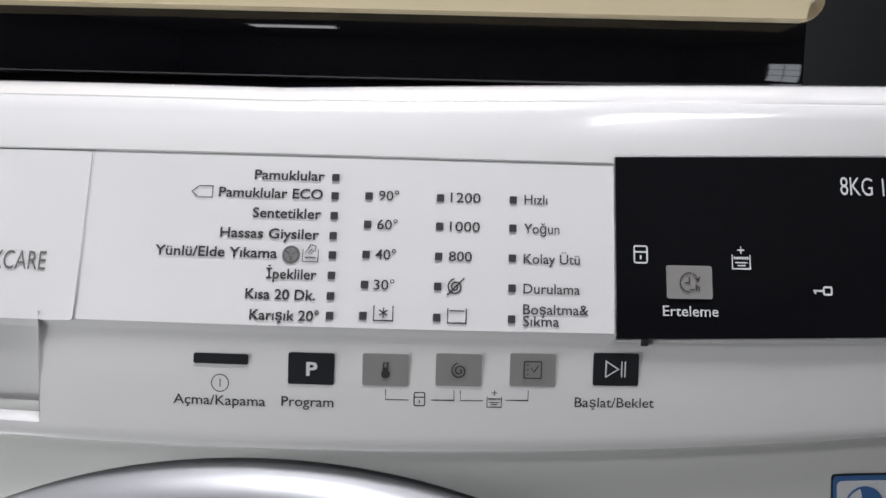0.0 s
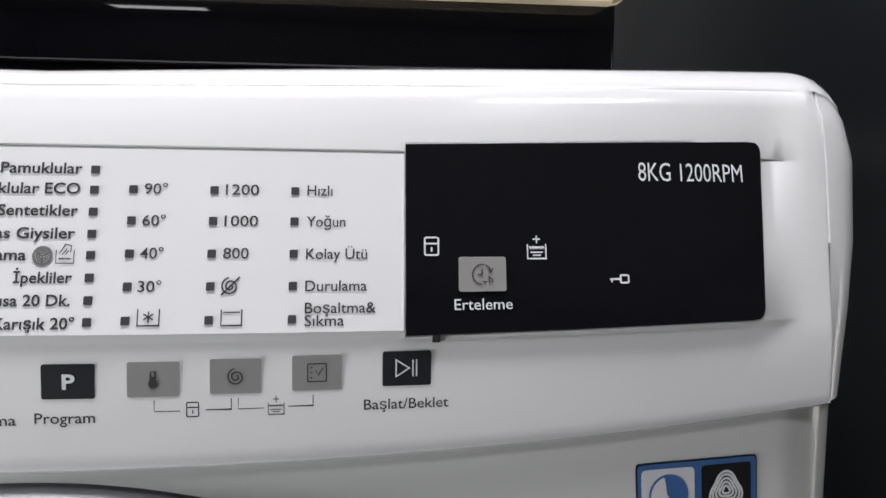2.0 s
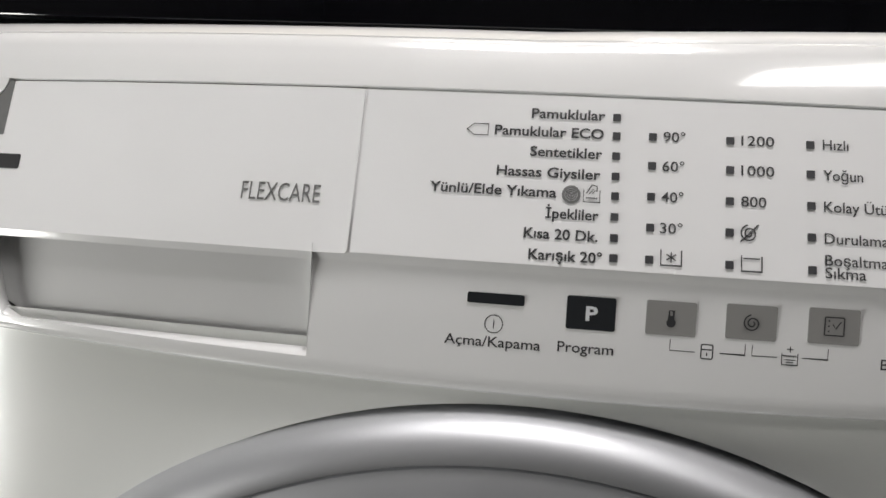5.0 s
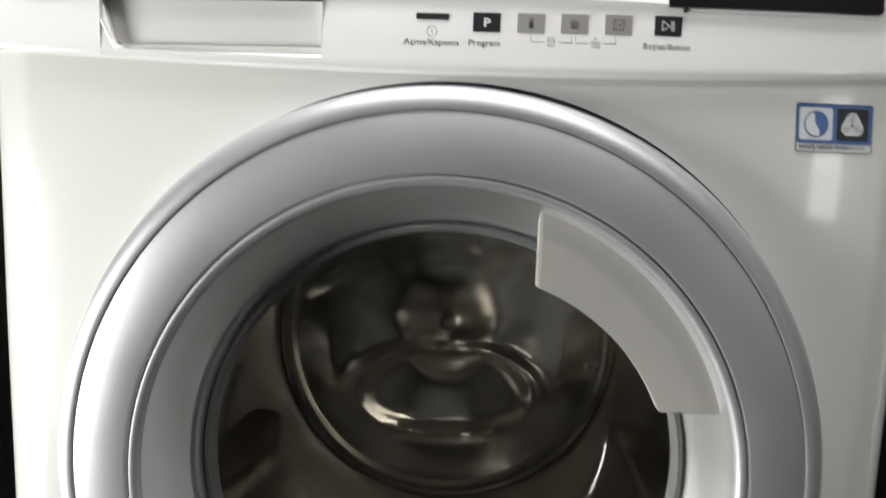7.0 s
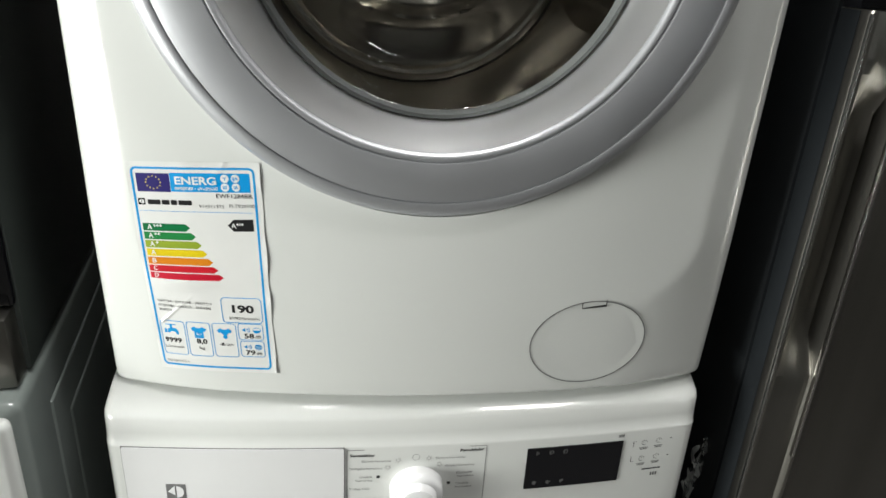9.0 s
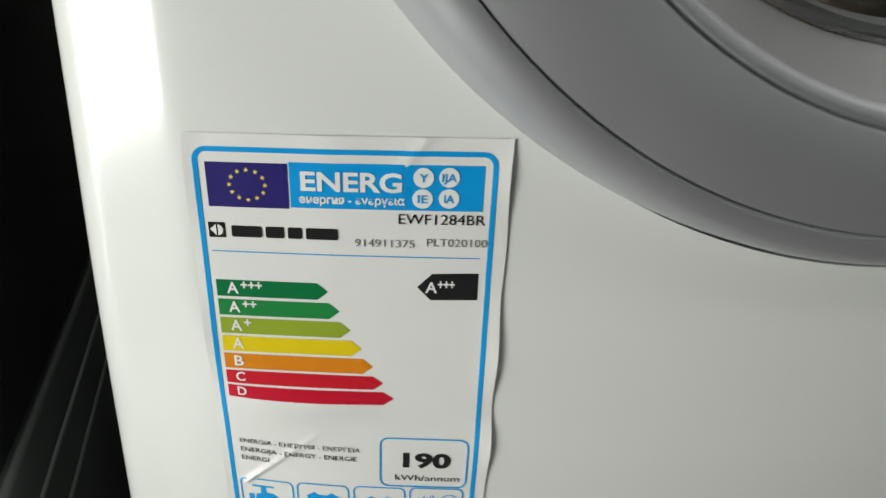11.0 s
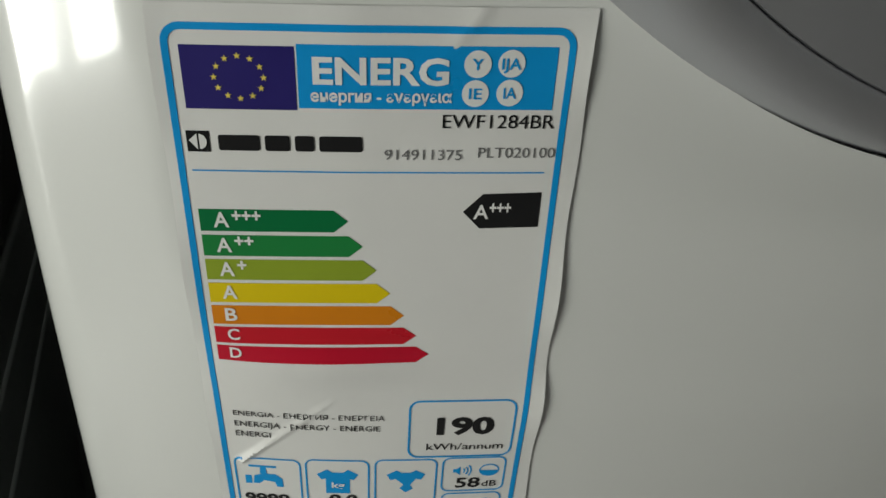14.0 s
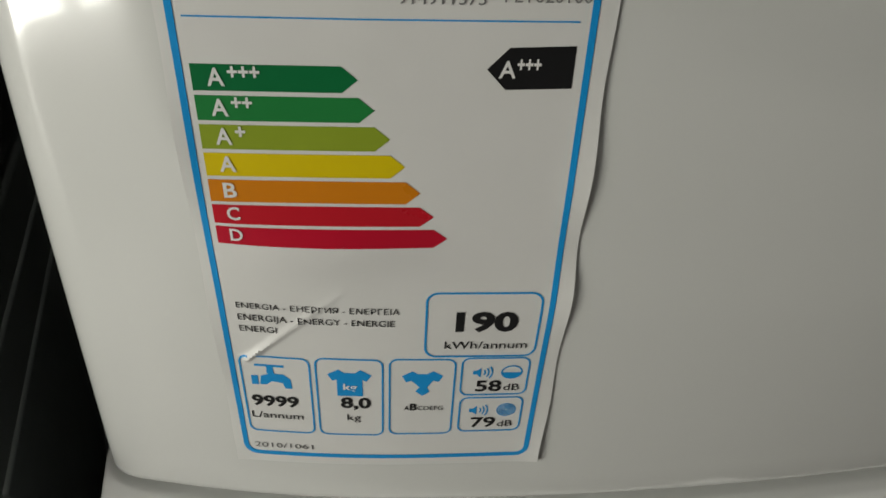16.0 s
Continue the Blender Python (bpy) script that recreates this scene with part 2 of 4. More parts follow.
# ---- room ----
def room():
    wall_paint = mat("room_wall_paint", (0.14, 0.137, 0.13), 0.8, vary=0.08, scale=3, bump=0.1, bump_scale=120)
    floor_mat = mat("shop_floor_tile", (0.11, 0.105, 0.10), 0.4, vary=0.15, scale=2)
    ceil_mat = mat("ceiling_paint", (0.28, 0.28, 0.27), 0.9, vary=0.05, scale=2)
    X0, X1, Y0, Y1, H = -1.9, 3.2, -4.5, 0.85, 2.9
    tagged(part("floor", box(bmesh.new(), X0 - .1, X1 + .1, Y0 - .1, Y1 + .1, -0.1, 0), floor_mat, None), "grey shop floor of plain tiles", "floor", kind="structure")
    tagged(part("ceiling", box(bmesh.new(), X0 - .1, X1 + .1, Y0 - .1, Y1 + .1, H, H + .1), ceil_mat, None), "off-white painted shop ceiling", "ceiling", kind="structure")
    tagged(part("wall_north", box(bmesh.new(), X0 - .1, X1 + .1, Y1, Y1 + .1, 0, H), wall_paint, None), "plain grey painted wall behind the appliances", "wall", kind="structure")
    tagged(part("wall_south", box(bmesh.new(), X0 - .1, X1 + .1, Y0 - .1, Y0, 0, H), wall_paint, None), "plain grey painted shop wall", "wall", kind="structure")
    tagged(part("wall_east", box(bmesh.new(), X1, X1 + .1, Y0, Y1, 0, H), wall_paint, None), "plain grey painted shop wall", "wall", kind="structure")
    # west wall with the shop window
    bm = bmesh.new()
    wy0, wy1, wz0, wz1 = -1.28, -0.25, 0.52, 1.42
    box(bm, X0 - .1, X0, Y0, wy0, 0, H), box(bm, X0 - .1, X0, wy1, Y1, 0, H)
    box(bm, X0 - .1, X0, wy0, wy1, 0, wz0), box(bm, X0 - .1, X0, wy0, wy1, wz1, H)
    tagged(part("wall_west", bm, wall_paint, None), "plain grey wall with a wide shop window", "wall", kind="structure")
    bm = bmesh.new()
    for y in (wy0, wy0 + 0.34, wy1 - 0.05):
        box(bm, X0 - .07, X0 - .02, y, y + 0.05, wz0, wz1)
    box(bm, X0 - .07, X0 - .02, wy0, wy1, wz0, wz0 + .05), box(bm, X0 - .07, X0 - .02, wy0, wy1, wz1 - .05, wz1)
    tagged(part("window_1", bm, SILVER, None), "aluminium frame of the shop window", "window", kind="structure")
    area_lamp("window_daylight", (X0 - 0.12, (wy0 + wy1) / 2, (wz0 + wz1) / 2), (0, (wy0 + wy1) / 2, (wz0 + wz1) / 2), wy1 - wy0 - 0.06, wz1 - wz0 - 0.06, 130, (0.975, 1.0, 0.985))
    pane = mat("daylit_pane", (0.9, 0.96, 1.0), 0.3, emit=8.0)
    far = tagged(part("window_2", box(bmesh.new(), X1 - .03, X1 - .001, -3.20, -2.82, 1.20, 1.95), SILVER, None), "small daylit window in the far wall", "window", kind="structure")
    for y0 in (-3.18, -3.00):
        for z0 in (1.22, 1.46, 1.70):
            part("pane", box(bmesh.new(), X1 - .036, X1 - .0305, y0, y0 + 0.16, z0, z0 + 0.22), pane, far, "bright window pane", smooth=False)
    # ceiling tubes
    tube = mat("lamp_diffuser", (1.0, 0.98, 0.95), 0.5, emit=5.0)
    for x, y, watts, w, d in ((0.80, -0.80, 13, 0.24, 0.15), (0.0, -0.17, 42, 0.30, 0.13), (-0.6, -3.2, 4, 0.30, 0.15)):
        lamp = thing("ceiling_light", (x, y, H), "white rectangular ceiling light, switched on", "ceiling light", "ceiling lights of the shop")
        part("frame", box(bmesh.new(), x - w - .02, x + w + .02, y - d - .02, y + d + .02, H - .05, H - .001, 0.004), PANEL, lamp)
        part("diffuser", box(bmesh.new(), x - w, x + w, y - d, y + d, H - .055, H - .045, 0.003), tube, lamp, "glowing white diffuser")
        area_lamp("ceiling_glow", (x, y, H - .07), (x, y, 0), 2 * w, 2 * d, watts, (0.98, 0.98, 1.0))


room()

# ---- washing machine ----
BOW = 0.32
CZ = 1.2805          # door axis height
HALF = 0.300


def bow(x):
    return BOW * x * x


def side_round(x, r=0.012):
    d = abs(x) - (HALF - r)
    return 0.006 * (1 - math.sqrt(max(0.0, 1 - (d / r) ** 2))) if d > 0 else 0.0


def border_fall(x, z):
    """The sheet folds back softly outside a rounded field: to the sides and towards the bottom edge."""
    r = 0.075
    half = 0.2585 + 0.014 * min(1.0, max(0.0, (z - 1.06) / 0.28))
    dx, dz = abs(x) - (half - r), (0.9465 + r) - z
    d = (math.hypot(max(dx, 0.0), max(dz, 0.0)) if dx > 0 or dz > 0 else max(dx, dz)) - r
    side = max(dx, 0.0) / max(1e-6, math.hypot(max(dx, 0.0), max(dz, 0.0))) if dx > 0 else 0.0
    slope = 0.080 + 0.160 * side * side
    return slope * 0.5 * (d + math.sqrt(d * d + 0.0035 ** 2))


def front(x, z, lift=0.0):
    y = bow(x) + side_round(x) + border_fall(x, z)
    if z < 0.8525:
        d = min(0.008, 0.8525 - z)
        y += 0.008 - math.sqrt(max(0.0, 0.008 ** 2 - d * d))
    return Vector((x, y - lift, z))


def lean(z):
    return float(np.interp(z, (1.50, 1.53, 1.5690, 1.5720, 1.6315, 1.656), (-0.004, -0.004, -0.0028, -0.0038, 0.0116, 0.0165)))


def panel_bottom(x):
    return 1.527 + 0.12 * x * x


def panel(x, z, lift=0.0):
    """The control panel's surface."""
    return Vector((x, bow(x) + lean(z) - lift, z))


def printed(x, z, lift=0.0):
    """Keys, lamps and printing sit on the panel by their own grid."""
    return panel(x + 0.0021, z + 0.0039, lift)


washer = thing("washing_machine", (0, 0.3, 0.8445), "white front-loading washing machine with silver round door, stacked on a dryer", "washing machine")


def washer_body():
    bm = bmesh.new()
    R, x1, z0, z1 = 0.2430, 0.249, 1.030, 1.541
    angles = [2 * math.pi * k / 160 for k in range(160)]
    for cx, cz in ((x1, z1), (-x1, z1), (-x1, z0), (x1, z0)):
        angles.append(math.atan2(cz - CZ, cx) % (2 * math.pi))
    angles = sorted({round(a, 6) for a in angles})
    n = len(angles)
    rect = []
    for a in angles:
        c, s = math.cos(a), math.sin(a)
        t = min(x1 / abs(c) if abs(c) > 1e-9 else 9, ((z1 - CZ) if s > 0 else (CZ - z0)) / abs(s) if abs(s) > 1e-9 else 9)
        rect.append((c * t, CZ + s * t))
    rings = []
    for j in range(7):
        t = (j / 6) ** 1.3
        rings.append([bm.verts.new(front(R * math.cos(angles[k]) * (1 - t) + rect[k][0] * t, (CZ + R * math.sin(angles[k])) * (1 - t) + rect[k][1] * t)) for k in range(n)])
    for j in range(6):
        for k in range(n):
            m = (k + 1) % n
            bm.faces.new((rings[j][k], rings[j + 1][k], rings[j + 1][m], rings[j][m]))
    # rolled edge of the door opening
    back = [bm.verts.new(v.co + Vector((0, 0.035, 0))) for v in rings[0]]
    for k in range(n):
        m = (k + 1) % n
        bm.faces.new((back[k], rings[0][k], rings[0][m], back[m]))
    corner = [0.249 + (HALF - 0.012 - 0.249) * i / 20 for i in range(21)] + [HALF - 0.012 * (1 - math.sin(radians(90 * i / 10))) for i in range(1, 11)]
    corner = sorted({round(c, 5) for c in corner})
    zl = [0.8445, 0.8448, 0.8455, 0.847, 0.8495, 0.8525] + [0.864 + (1.030 - 0.864) * i / 48 for i in range(49)]
    zu = [1.030 + 0.511 * i / 30 for i in range(31)]
    xs = [-c for c in corner[::-1]] + [-0.249 + 0.498 * i / 90 for i in range(1, 90)] + corner
    grid(bm, xs, zl, front)
    grid(bm, corner, zu, front)
    grid(bm, [-c for c in corner[::-1]], zu, front)
    for s in (-1, 1):
        grid(bm, [0, 1], [0.8445 + 0.6965 * j / 40 for j in range(41)], lambda u, z: Vector((s * HALF, front(HALF, z).y * (1 - u) + 0.58 * u, z)), flip=s < 0)
    grid(bm, xs, [0, 1], lambda x, v: front(x, 0.8445) if v == 0 else Vector((x, 0.58, 0.8445)), flip=True)
    grid(bm, [-HALF, HALF], [0.8445, 1.66], lambda x, z: Vector((x, 0.58, z)), flip=True)
    grid(bm, [-HALF, HALF], [0.40, 0.58], lambda x, y: Vector((x, y, 1.640)))
    bmesh.ops.remove_doubles(bm, verts=bm.verts, dist=2e-5)
    part("body", bm, ENAMEL, washer, "glossy white enamelled cabinet with a bowed front")


def panel_top(x):
    r = 0.022
    d = abs(x) - (0.306 - r)
    crest = float(np.interp(x, (-0.30, 0.0, 0.28), (1.6605, 1.6592, 1.6695)))
    return crest - (r - math.sqrt(max(0.0, r * r - d * d)) if d > 0 else 0.0)


def control_panel():
    bm = bmesh.new()
    prof = [(1.527, 0.012), (1.527, 0.001), (1.5275, -0.002), (1.529, -0.0037), (1.5312, -0.0042), (1.5340, -0.0042), (1.549, -0.0040), (1.560, -0.0034), (1.5686, -0.0028), (1.5694, -0.0029),
            (1.5716, -0.0036), (1.5722, -0.0038), (1.600, 0.0034), (1.6308, 0.0114), (1.6314, 0.0124), (1.6322, 0.0112), (1.640, 0.0134), (1.645, 0.0154), (1.650, 0.0175), (1.6552, 0.0198), (1.6560, 0.0210), (1.6568, 0.0212),
            (1.6600, 0.0250), (1.6630, 0.0290), (1.6646, 0.034), (1.665, 0.042), (1.665, 0.12), (1.665, 0.58)]
    flat = np.interp
    xs = sorted({round(v, 5) for v in [-0.262 + 0.524 * i / 64 for i in range(65)] + [s * c for s in (-1, 1) for c in (0.2632, 0.2648, 0.268, 0.272, 0.276, 0.279, 0.282, 0.285, 0.2868, 0.2879, 0.2883, 0.2891, 0.2895, 0.293, 0.297, 0.3005, 0.3035, 0.3053, 0.306)] + [-0.2165, -0.0785]})

    def place(x, k):
        z, y = prof[k]
        if 9 <= k <= 14 and abs(x) > 0.2625:
            w = min(1.0, (abs(x) - 0.2625) / 0.012)
            y = y * (1 - w) + w * float(flat(z, (1.5686, 1.6322), (-0.0028, 0.0112)))
        if 19 <= k <= 21 and abs(x) > 0.286:
            y = 0.0220
        # the ends stand more upright than the middle
        w = float(np.interp(abs(x), (0.2635, 0.270, 0.278, 0.285), (0, 0.2, 0.8, 1)))
        y -= 0.0032 * w * float(np.interp(z, (1.5686, 1.634, 1.662), (0, 1, 0)))
        if k <= 12 and abs(x) > 0.2893:
            y = max(y, 0.0006)
        if k >= 14:
            z = 1.6322 + (z - 1.6322) * (panel_top(x) - 1.6322) / (1.665 - 1.6322)
        if k < 9:
            z = z + (panel_bottom(x) - 1.527) * max(0.0, (1.5692 - z) / (1.5692 - 1.527))
        d = abs(x) - 0.290
        if d > 0:
            y += 0.011 - 0.011 * math.sqrt(max(0.0, 1 - (d / 0.016) ** 2))
            x = math.copysign(0.290 + d * float(np.interp(z, (1.54, 1.62), (0.72, 1.18))), x)
        if 0.2880 < abs(x) < 0.2894 and 3 < k < 21:
            y += 0.0009
        q = min(1.0, max(0.0, (z - 1.6316) / 0.029))
        flatten = 1 - 0.15 * q * q * (3 - 2 * q)
        return Vector((x, min(0.58, bow(x) * flatten + y), z))

    grid(bm, xs, list(range(len(prof))), lambda x, k: place(x, int(k)), skip=lambda x, k: -0.2165 < x < -0.0785 and 5 < k < 8)
    for s in (-1, 1):
        def flank(u, k):
            p = place(s * 0.306, int(k))
            return p if u == 0 else Vector((s * (abs(p.x) - 0.001 * u), max(p.y, 0.05 + 0.53 * u), p.z))
        grid(bm, [0, 0.02, 1], list(range(len(prof) - 2)), flank, flip=s < 0)
    bmesh.ops.remove_doubles(bm, verts=bm.verts, dist=1e-5)
    bmesh.ops.recalc_face_normals(bm, faces=bm.faces)
    p = part("control_panel", bm, PANEL, washer, "white control panel with rounded corners")
    bm = bmesh.new()
    wide_plate(bm, -0.0650, 0.1234, 1.5722, 1.6308, panel, 0.0003, -0.002, 20, 4)
    part("program_field", bm, INSET, p, "satin white printed program field")
    return p


washer_body()
cpanel = control_panel()


def pocket():
    """The grip hollow under the detergent drawer."""
    bm = bmesh.new()
    x0, x1 = -0.2165, -0.0785
    xs = [x0 + (x1 - x0) * i / 16 for i in range(17)]

    def low(x):
        t = max(0.0, (x0 + 0.016 - x) / 0.016)
        return 1.5345 + 0.02 * t ** 2

    rows = [(0.0, -0.0042), (0.0016, -0.0030), (0.0022, -0.001), (0.0030, 0.0008), (0.0031, 0.0022), (0.0340, 0.0046)]
    grid(bm, xs, list(range(len(rows))), lambda x, k: Vector((x, bow(x) + rows[int(k)][1], min(1.5745, low(x) + rows[int(k)][0]))))
    for x in (x0, x1):
        grid(bm, [-0.0042, 0.006], [1.5340, 1.5745], lambda y, z: Vector((x, bow(x) + y, z)), flip=x == x1)
    # slanted end of the opening
    pts = [(x0 + 0.0001, 1.5333), (x0 + 0.020, 1.5333), (x0 + 0.0125, 1.5372), (x0 + 0.008, 1.544), (x0 + 0.0005, 1.5690), (x0 + 0.0001, 1.5690)]
    plate(bm, pts, panel, 0.0, -0.006)
    part("drawer_grip", bm, PANEL, washer, "hollow white finger grip")
    bm = bmesh.new()
    grid(bm, xs[1:], [0, 1], lambda x, k: Vector((x, bow(x) + (0.0018 if k == 0 else 0.0019), low(x) + (0.0030 if k == 0 else 0.0042))))
    part("grip_shadow_gap", bm, SEAM, washer, "dark gap line in the grip")


def drawer():
    bm = bmesh.new()
    wide_plate(bm, -0.2615, -0.0660, 1.5715, 1.6310, panel, 0.0006, -0.004, 24, 6, 0.0015)
    d = part("detergent_drawer", bm, INSET, washer, "closed white detergent drawer front")
    bm = bmesh.new()
    wide_plate(bm, -0.2619, -0.0656, 1.5711, 1.6316, panel, -0.0006, -0.004, 24, 6)
    part("drawer_seam", bm, INK_GREY, d, "dark seam round the drawer")
    # emblem, drawn as plain shapes
    bm = bmesh.new()
    plate(bm, rounded_rect(-0.2405, -0.2155, 1.6085, 1.6310, 0.0002, 1), panel, 0.0008)
    part("emblem", bm, INK_GREY, d, "dark square emblem")
    bm = bmesh.new()
    plate(bm, arc(-0.2290, 1.6320, 0.0085, 180, 270, 10) + [(-0.2290, 1.6200)], panel, 0.0011)
    plate(bm, arc(-0.2270, 1.6320, 0.0085, 270, 360, 10) + [(-0.2270, 1.6320)], panel, 0.0011)
    plate(bm, [(-0.2355, 1.6105), (-0.2205, 1.6105), (-0.2225, 1.6150), (-0.2280, 1.6200), (-0.2335, 1.6150)], panel, 0.0011)
    part("emblem_leaf", bm, PANEL, d, "white shapes in the emblem")
    xx = -0.254
    for w in (0.0140, 0.0085, 0.0060, 0.0155):
        part("brand_bar", plate(bmesh.new(), rounded_rect(xx, xx + w, 1.5950, 1.6008, 0.0008, 3), panel, 0.0008), INK, d, "plain dark bar in place of a brand name")
        xx += w + 0.0018
    bm = letters(bmesh.new(), "FLEXCARE", -0.1078, -0.0780, 1.5885, 0.0066, panel, 0.0009)
    part("lettering", bm, INK_GREY, d, "thin grey lettering")


pocket()
drawer()

# display window
def glazed(x, z, lift=0.0):
    rise = max(0.0, x - 0.124) * float(np.interp(z, (1.5705, 1.6342), (0.015, 0.032)))
    return panel(x + (z - 1.6035) * 0.45 * max(0.0, x - 0.124), z + rise, lift)


bm = bmesh.new()
wide_plate(bm, 0.1240, 0.2592, 1.5705, 1.6342, glazed, 0.0016, -0.003, 24, 6, 0.0040, False)
display = part("display_window", bm, BLACK_GLOSS, washer, "glossy black display window, switched off")
bm = bmesh.new()
wide_plate(bm, 0.1236, 0.2600, 1.5698, 1.6349, glazed, 0.0006, -0.003, 24, 6, 0.0045, False)
part("display_rim", bm, SILVER_LIP, display, "thin silver rim")

# inset bevel line over the buttons: lamps, buttons, printing
LED_ROWS = (1.6200, 1.6135, 1.6065, 1.5995, 1.5928, 1.5858, 1.5788, 1.5716 + 0.0006)
COL_ROWS = (1.6138, 1.6038, 1.5933, 1.5830, 1.5725)


def led(x, z, h=0.0013):
    bm = bmesh.new()
    plate(bm, rounded_rect(x - h, x + h, z - h, z + h, 0.0002, 1), printed, 0.0007, -0.003)
    part("indicator_lamp", bm, DARK_GREY, cpanel, "small dark square indicator lamp", smooth=False)


for i, z in enumerate(LED_ROWS):
    led(0.0213 + 0.0001 * i, z)
for x in (0.0335, 0.0590, 0.0850):
    for i, z in enumerate(COL_ROWS):
        led(x, z)
led(0.1322, 1.5652)


def say(parent, text, x0, x1, z, cap, ink=None, bold=0.006, f=printed, lift=0.0006):
    return part("lettering", letters(bmesh.new(), text, x0, x1, z, cap, f, lift, bold), ink or INK, parent, smooth=False)


CAP = 0.00345
for text, x0, x1, z in (("Pamuklular", -0.0078, 0.0173, 1.6187), ("Pamuklular ECO", -0.0202, 0.0171, 1.6122), ("Sentetikler", -0.0075, 0.0169, 1.6052), ("Hassas Giysiler", -0.0185, 0.0166, 1.5980),
                        ("Yünlü/Elde Yıkama", -0.0412, 0.0023, 1.5912), ("İpekliler", -0.0010, 0.0166, 1.5842), ("Kısa 20 Dk.", -0.0078, 0.0166, 1.5772), ("Karışık 20°", -0.0058, 0.0183, 1.5702)):
    say(cpanel, text, x0, x1, z, CAP, bold=0.018)
for text, x0, x1, z in (("90°", 0.0370, 0.0442, 1.6124), ("60°", 0.0369, 0.0441, 1.6022), ("40°", 0.0368, 0.0440, 1.5918), ("30°", 0.0367, 0.0439, 1.5814),
                        ("1200", 0.0626, 0.0733, 1.6124), ("1000", 0.0626, 0.0733, 1.6022), ("800", 0.0626, 0.0707, 1.5918),
                        ("Hızlı", 0.0890, 0.0973, 1.6124), ("Yoğun", 0.0890, 0.1017, 1.6021), ("Kolay Ütü", 0.0890, 0.1090, 1.5916), ("Durulama", 0.0890, 0.1090, 1.5813),
                        ("Boşaltma&", 0.0890, 0.1120, 1.5743), ("Sıkma", 0.0890, 0.1017, 1.5703)):
    say(cpanel, text, x0, x1, z, CAP)


def icon(name, parent, ink, strokes, f=printed, lift=0.0006, w=0.00045, fills=()):
    bm = bmesh.new()
    for pts, closed in strokes:
        stroke(bm, pts, w, f, lift, closed)
    for pts in fills:
        bm.faces.new([bm.verts.new(f(x, z, lift)) for x, z in pts])
    return part(name, bm, ink, parent, smooth=False)


def tub(cx, cz, s):
    return ([(cx - s, cz + 0.8 * s), (cx - s, cz - 0.75 * s), (cx + s, cz - 0.75 * s), (cx + s, cz + 0.8 * s)], False)


def wave(cx, cz, s, n=18):
    return ([(cx - s + 2 * s * k / n, cz + 0.12 * s * math.sin(k * 2.1)) for k in range(n + 1)], False)


def spiral(cx, cz, r, turns=1.9, n=44, a0=100):
    return ([(cx + r * (1 - 0.82 * k / n) * math.cos(radians(a0 + 360 * turns * k / n)), cz + r * (1 - 0.82 * k / n) * math.sin(radians(a0 + 360 * turns * k / n))) for k in range(n + 1)], False)


icon("eco_arrow", cpanel, INK, [([(-0.0300, 1.6138), (-0.0275, 1.6158), (-0.0225, 1.6158), (-0.0225, 1.6118), (-0.0275, 1.6118)], True)], w=0.0003)
icon("wool_symbol", cpanel, INK_GREY, [(arc(0.0072, 1.5925, r, 0, 360, 20), False) for r in (0.0010, 0.0017, 0.0024, 0.0029)] + [([(0.0072, 1.5925), (0.0072 + 0.0028 * math.cos(a), 1.5925 + 0.0028 * math.sin(a))], False) for a in (0.5, 2.6, 4.7)], w=0.0005)
icon("hand_wash_symbol", cpanel, INK, [tub(0.0140, 1.5923, 0.0027), wave(0.0140, 1.5917, 0.0019), ([(0.0122, 1.5932), (0.0140, 1.5962), (0.0158, 1.5957), (0.0156, 1.5938)], False), ([(0.0131, 1.5930), (0.0146, 1.5948)], False), ([(0.0141, 1.5930), (0.0151, 1.5943)], False)], w=0.00028)
icon("cold_symbol", cpanel, INK, [tub(0.0405, 1.5735, 0.0033), ([(0.0405, 1.5720), (0.0405, 1.5754)], False), ([(0.0390, 1.5728), (0.0420, 1.5746)], False), ([(0.0390, 1.5746), (0.0420, 1.5728)], False)], w=0.00042)
icon("no_spin_symbol", cpanel, INK, [spiral(0.0652, 1.5830, 0.0028), ([(0.0624, 1.5802), (0.0682, 1.5860)], False)], w=0.0005)
icon("rinse_hold_symbol", cpanel, INK, [tub(0.0660, 1.5732, 0.0032), ([(0.0634, 1.5749), (0.0686, 1.5749)], False)], w=0.00042)


def button(x0, x1, z0, z1, material, label):
    bm = bmesh.new()
    plate(bm, rounded_rect(x0, x1, z0, z1, 0.0007, 3), printed, 0.0007, -0.002)
    return part("button", bm, material, cpanel, label)


b_power = button(-0.0252, -0.0060, 1.5542, 1.5578, BUTTON_BLACK, "narrow black power key")
b_prog = button(0.0080, 0.0240, 1.5480, 1.5590, BUTTON_BLACK, "black program key")
b_temp = button(0.0338, 0.0498, 1.5482, 1.5594, BUTTON_GREY, "grey temperature key")
b_spin = button(0.0592, 0.0752, 1.5487, 1.5600, BUTTON_GREY, "grey spin key")
b_opt = button(0.0850, 0.1010, 1.5491, 1.5606, BUTTON_GREY, "grey option key")
b_start = button(0.1143, 0.1305, 1.5497, 1.5612, BUTTON_BLACK, "black start and pause key")
bm = bmesh.new()
plate(bm, rounded_rect(0.1398, 0.1562, 1.5808, 1.5922, 0.0007, 3), printed, 0.0023, 0.001)
b_delay = part("button", bm, BUTTON_GREY, display, "grey delay key on the display")
say(b_prog, "P", 0.0143, 0.0182, 1.5512, 0.0046, INK_WHITE, 0.03, lift=0.0009)
say(cpanel, "Program", 0.0058, 0.0240, 1.5402, CAP)
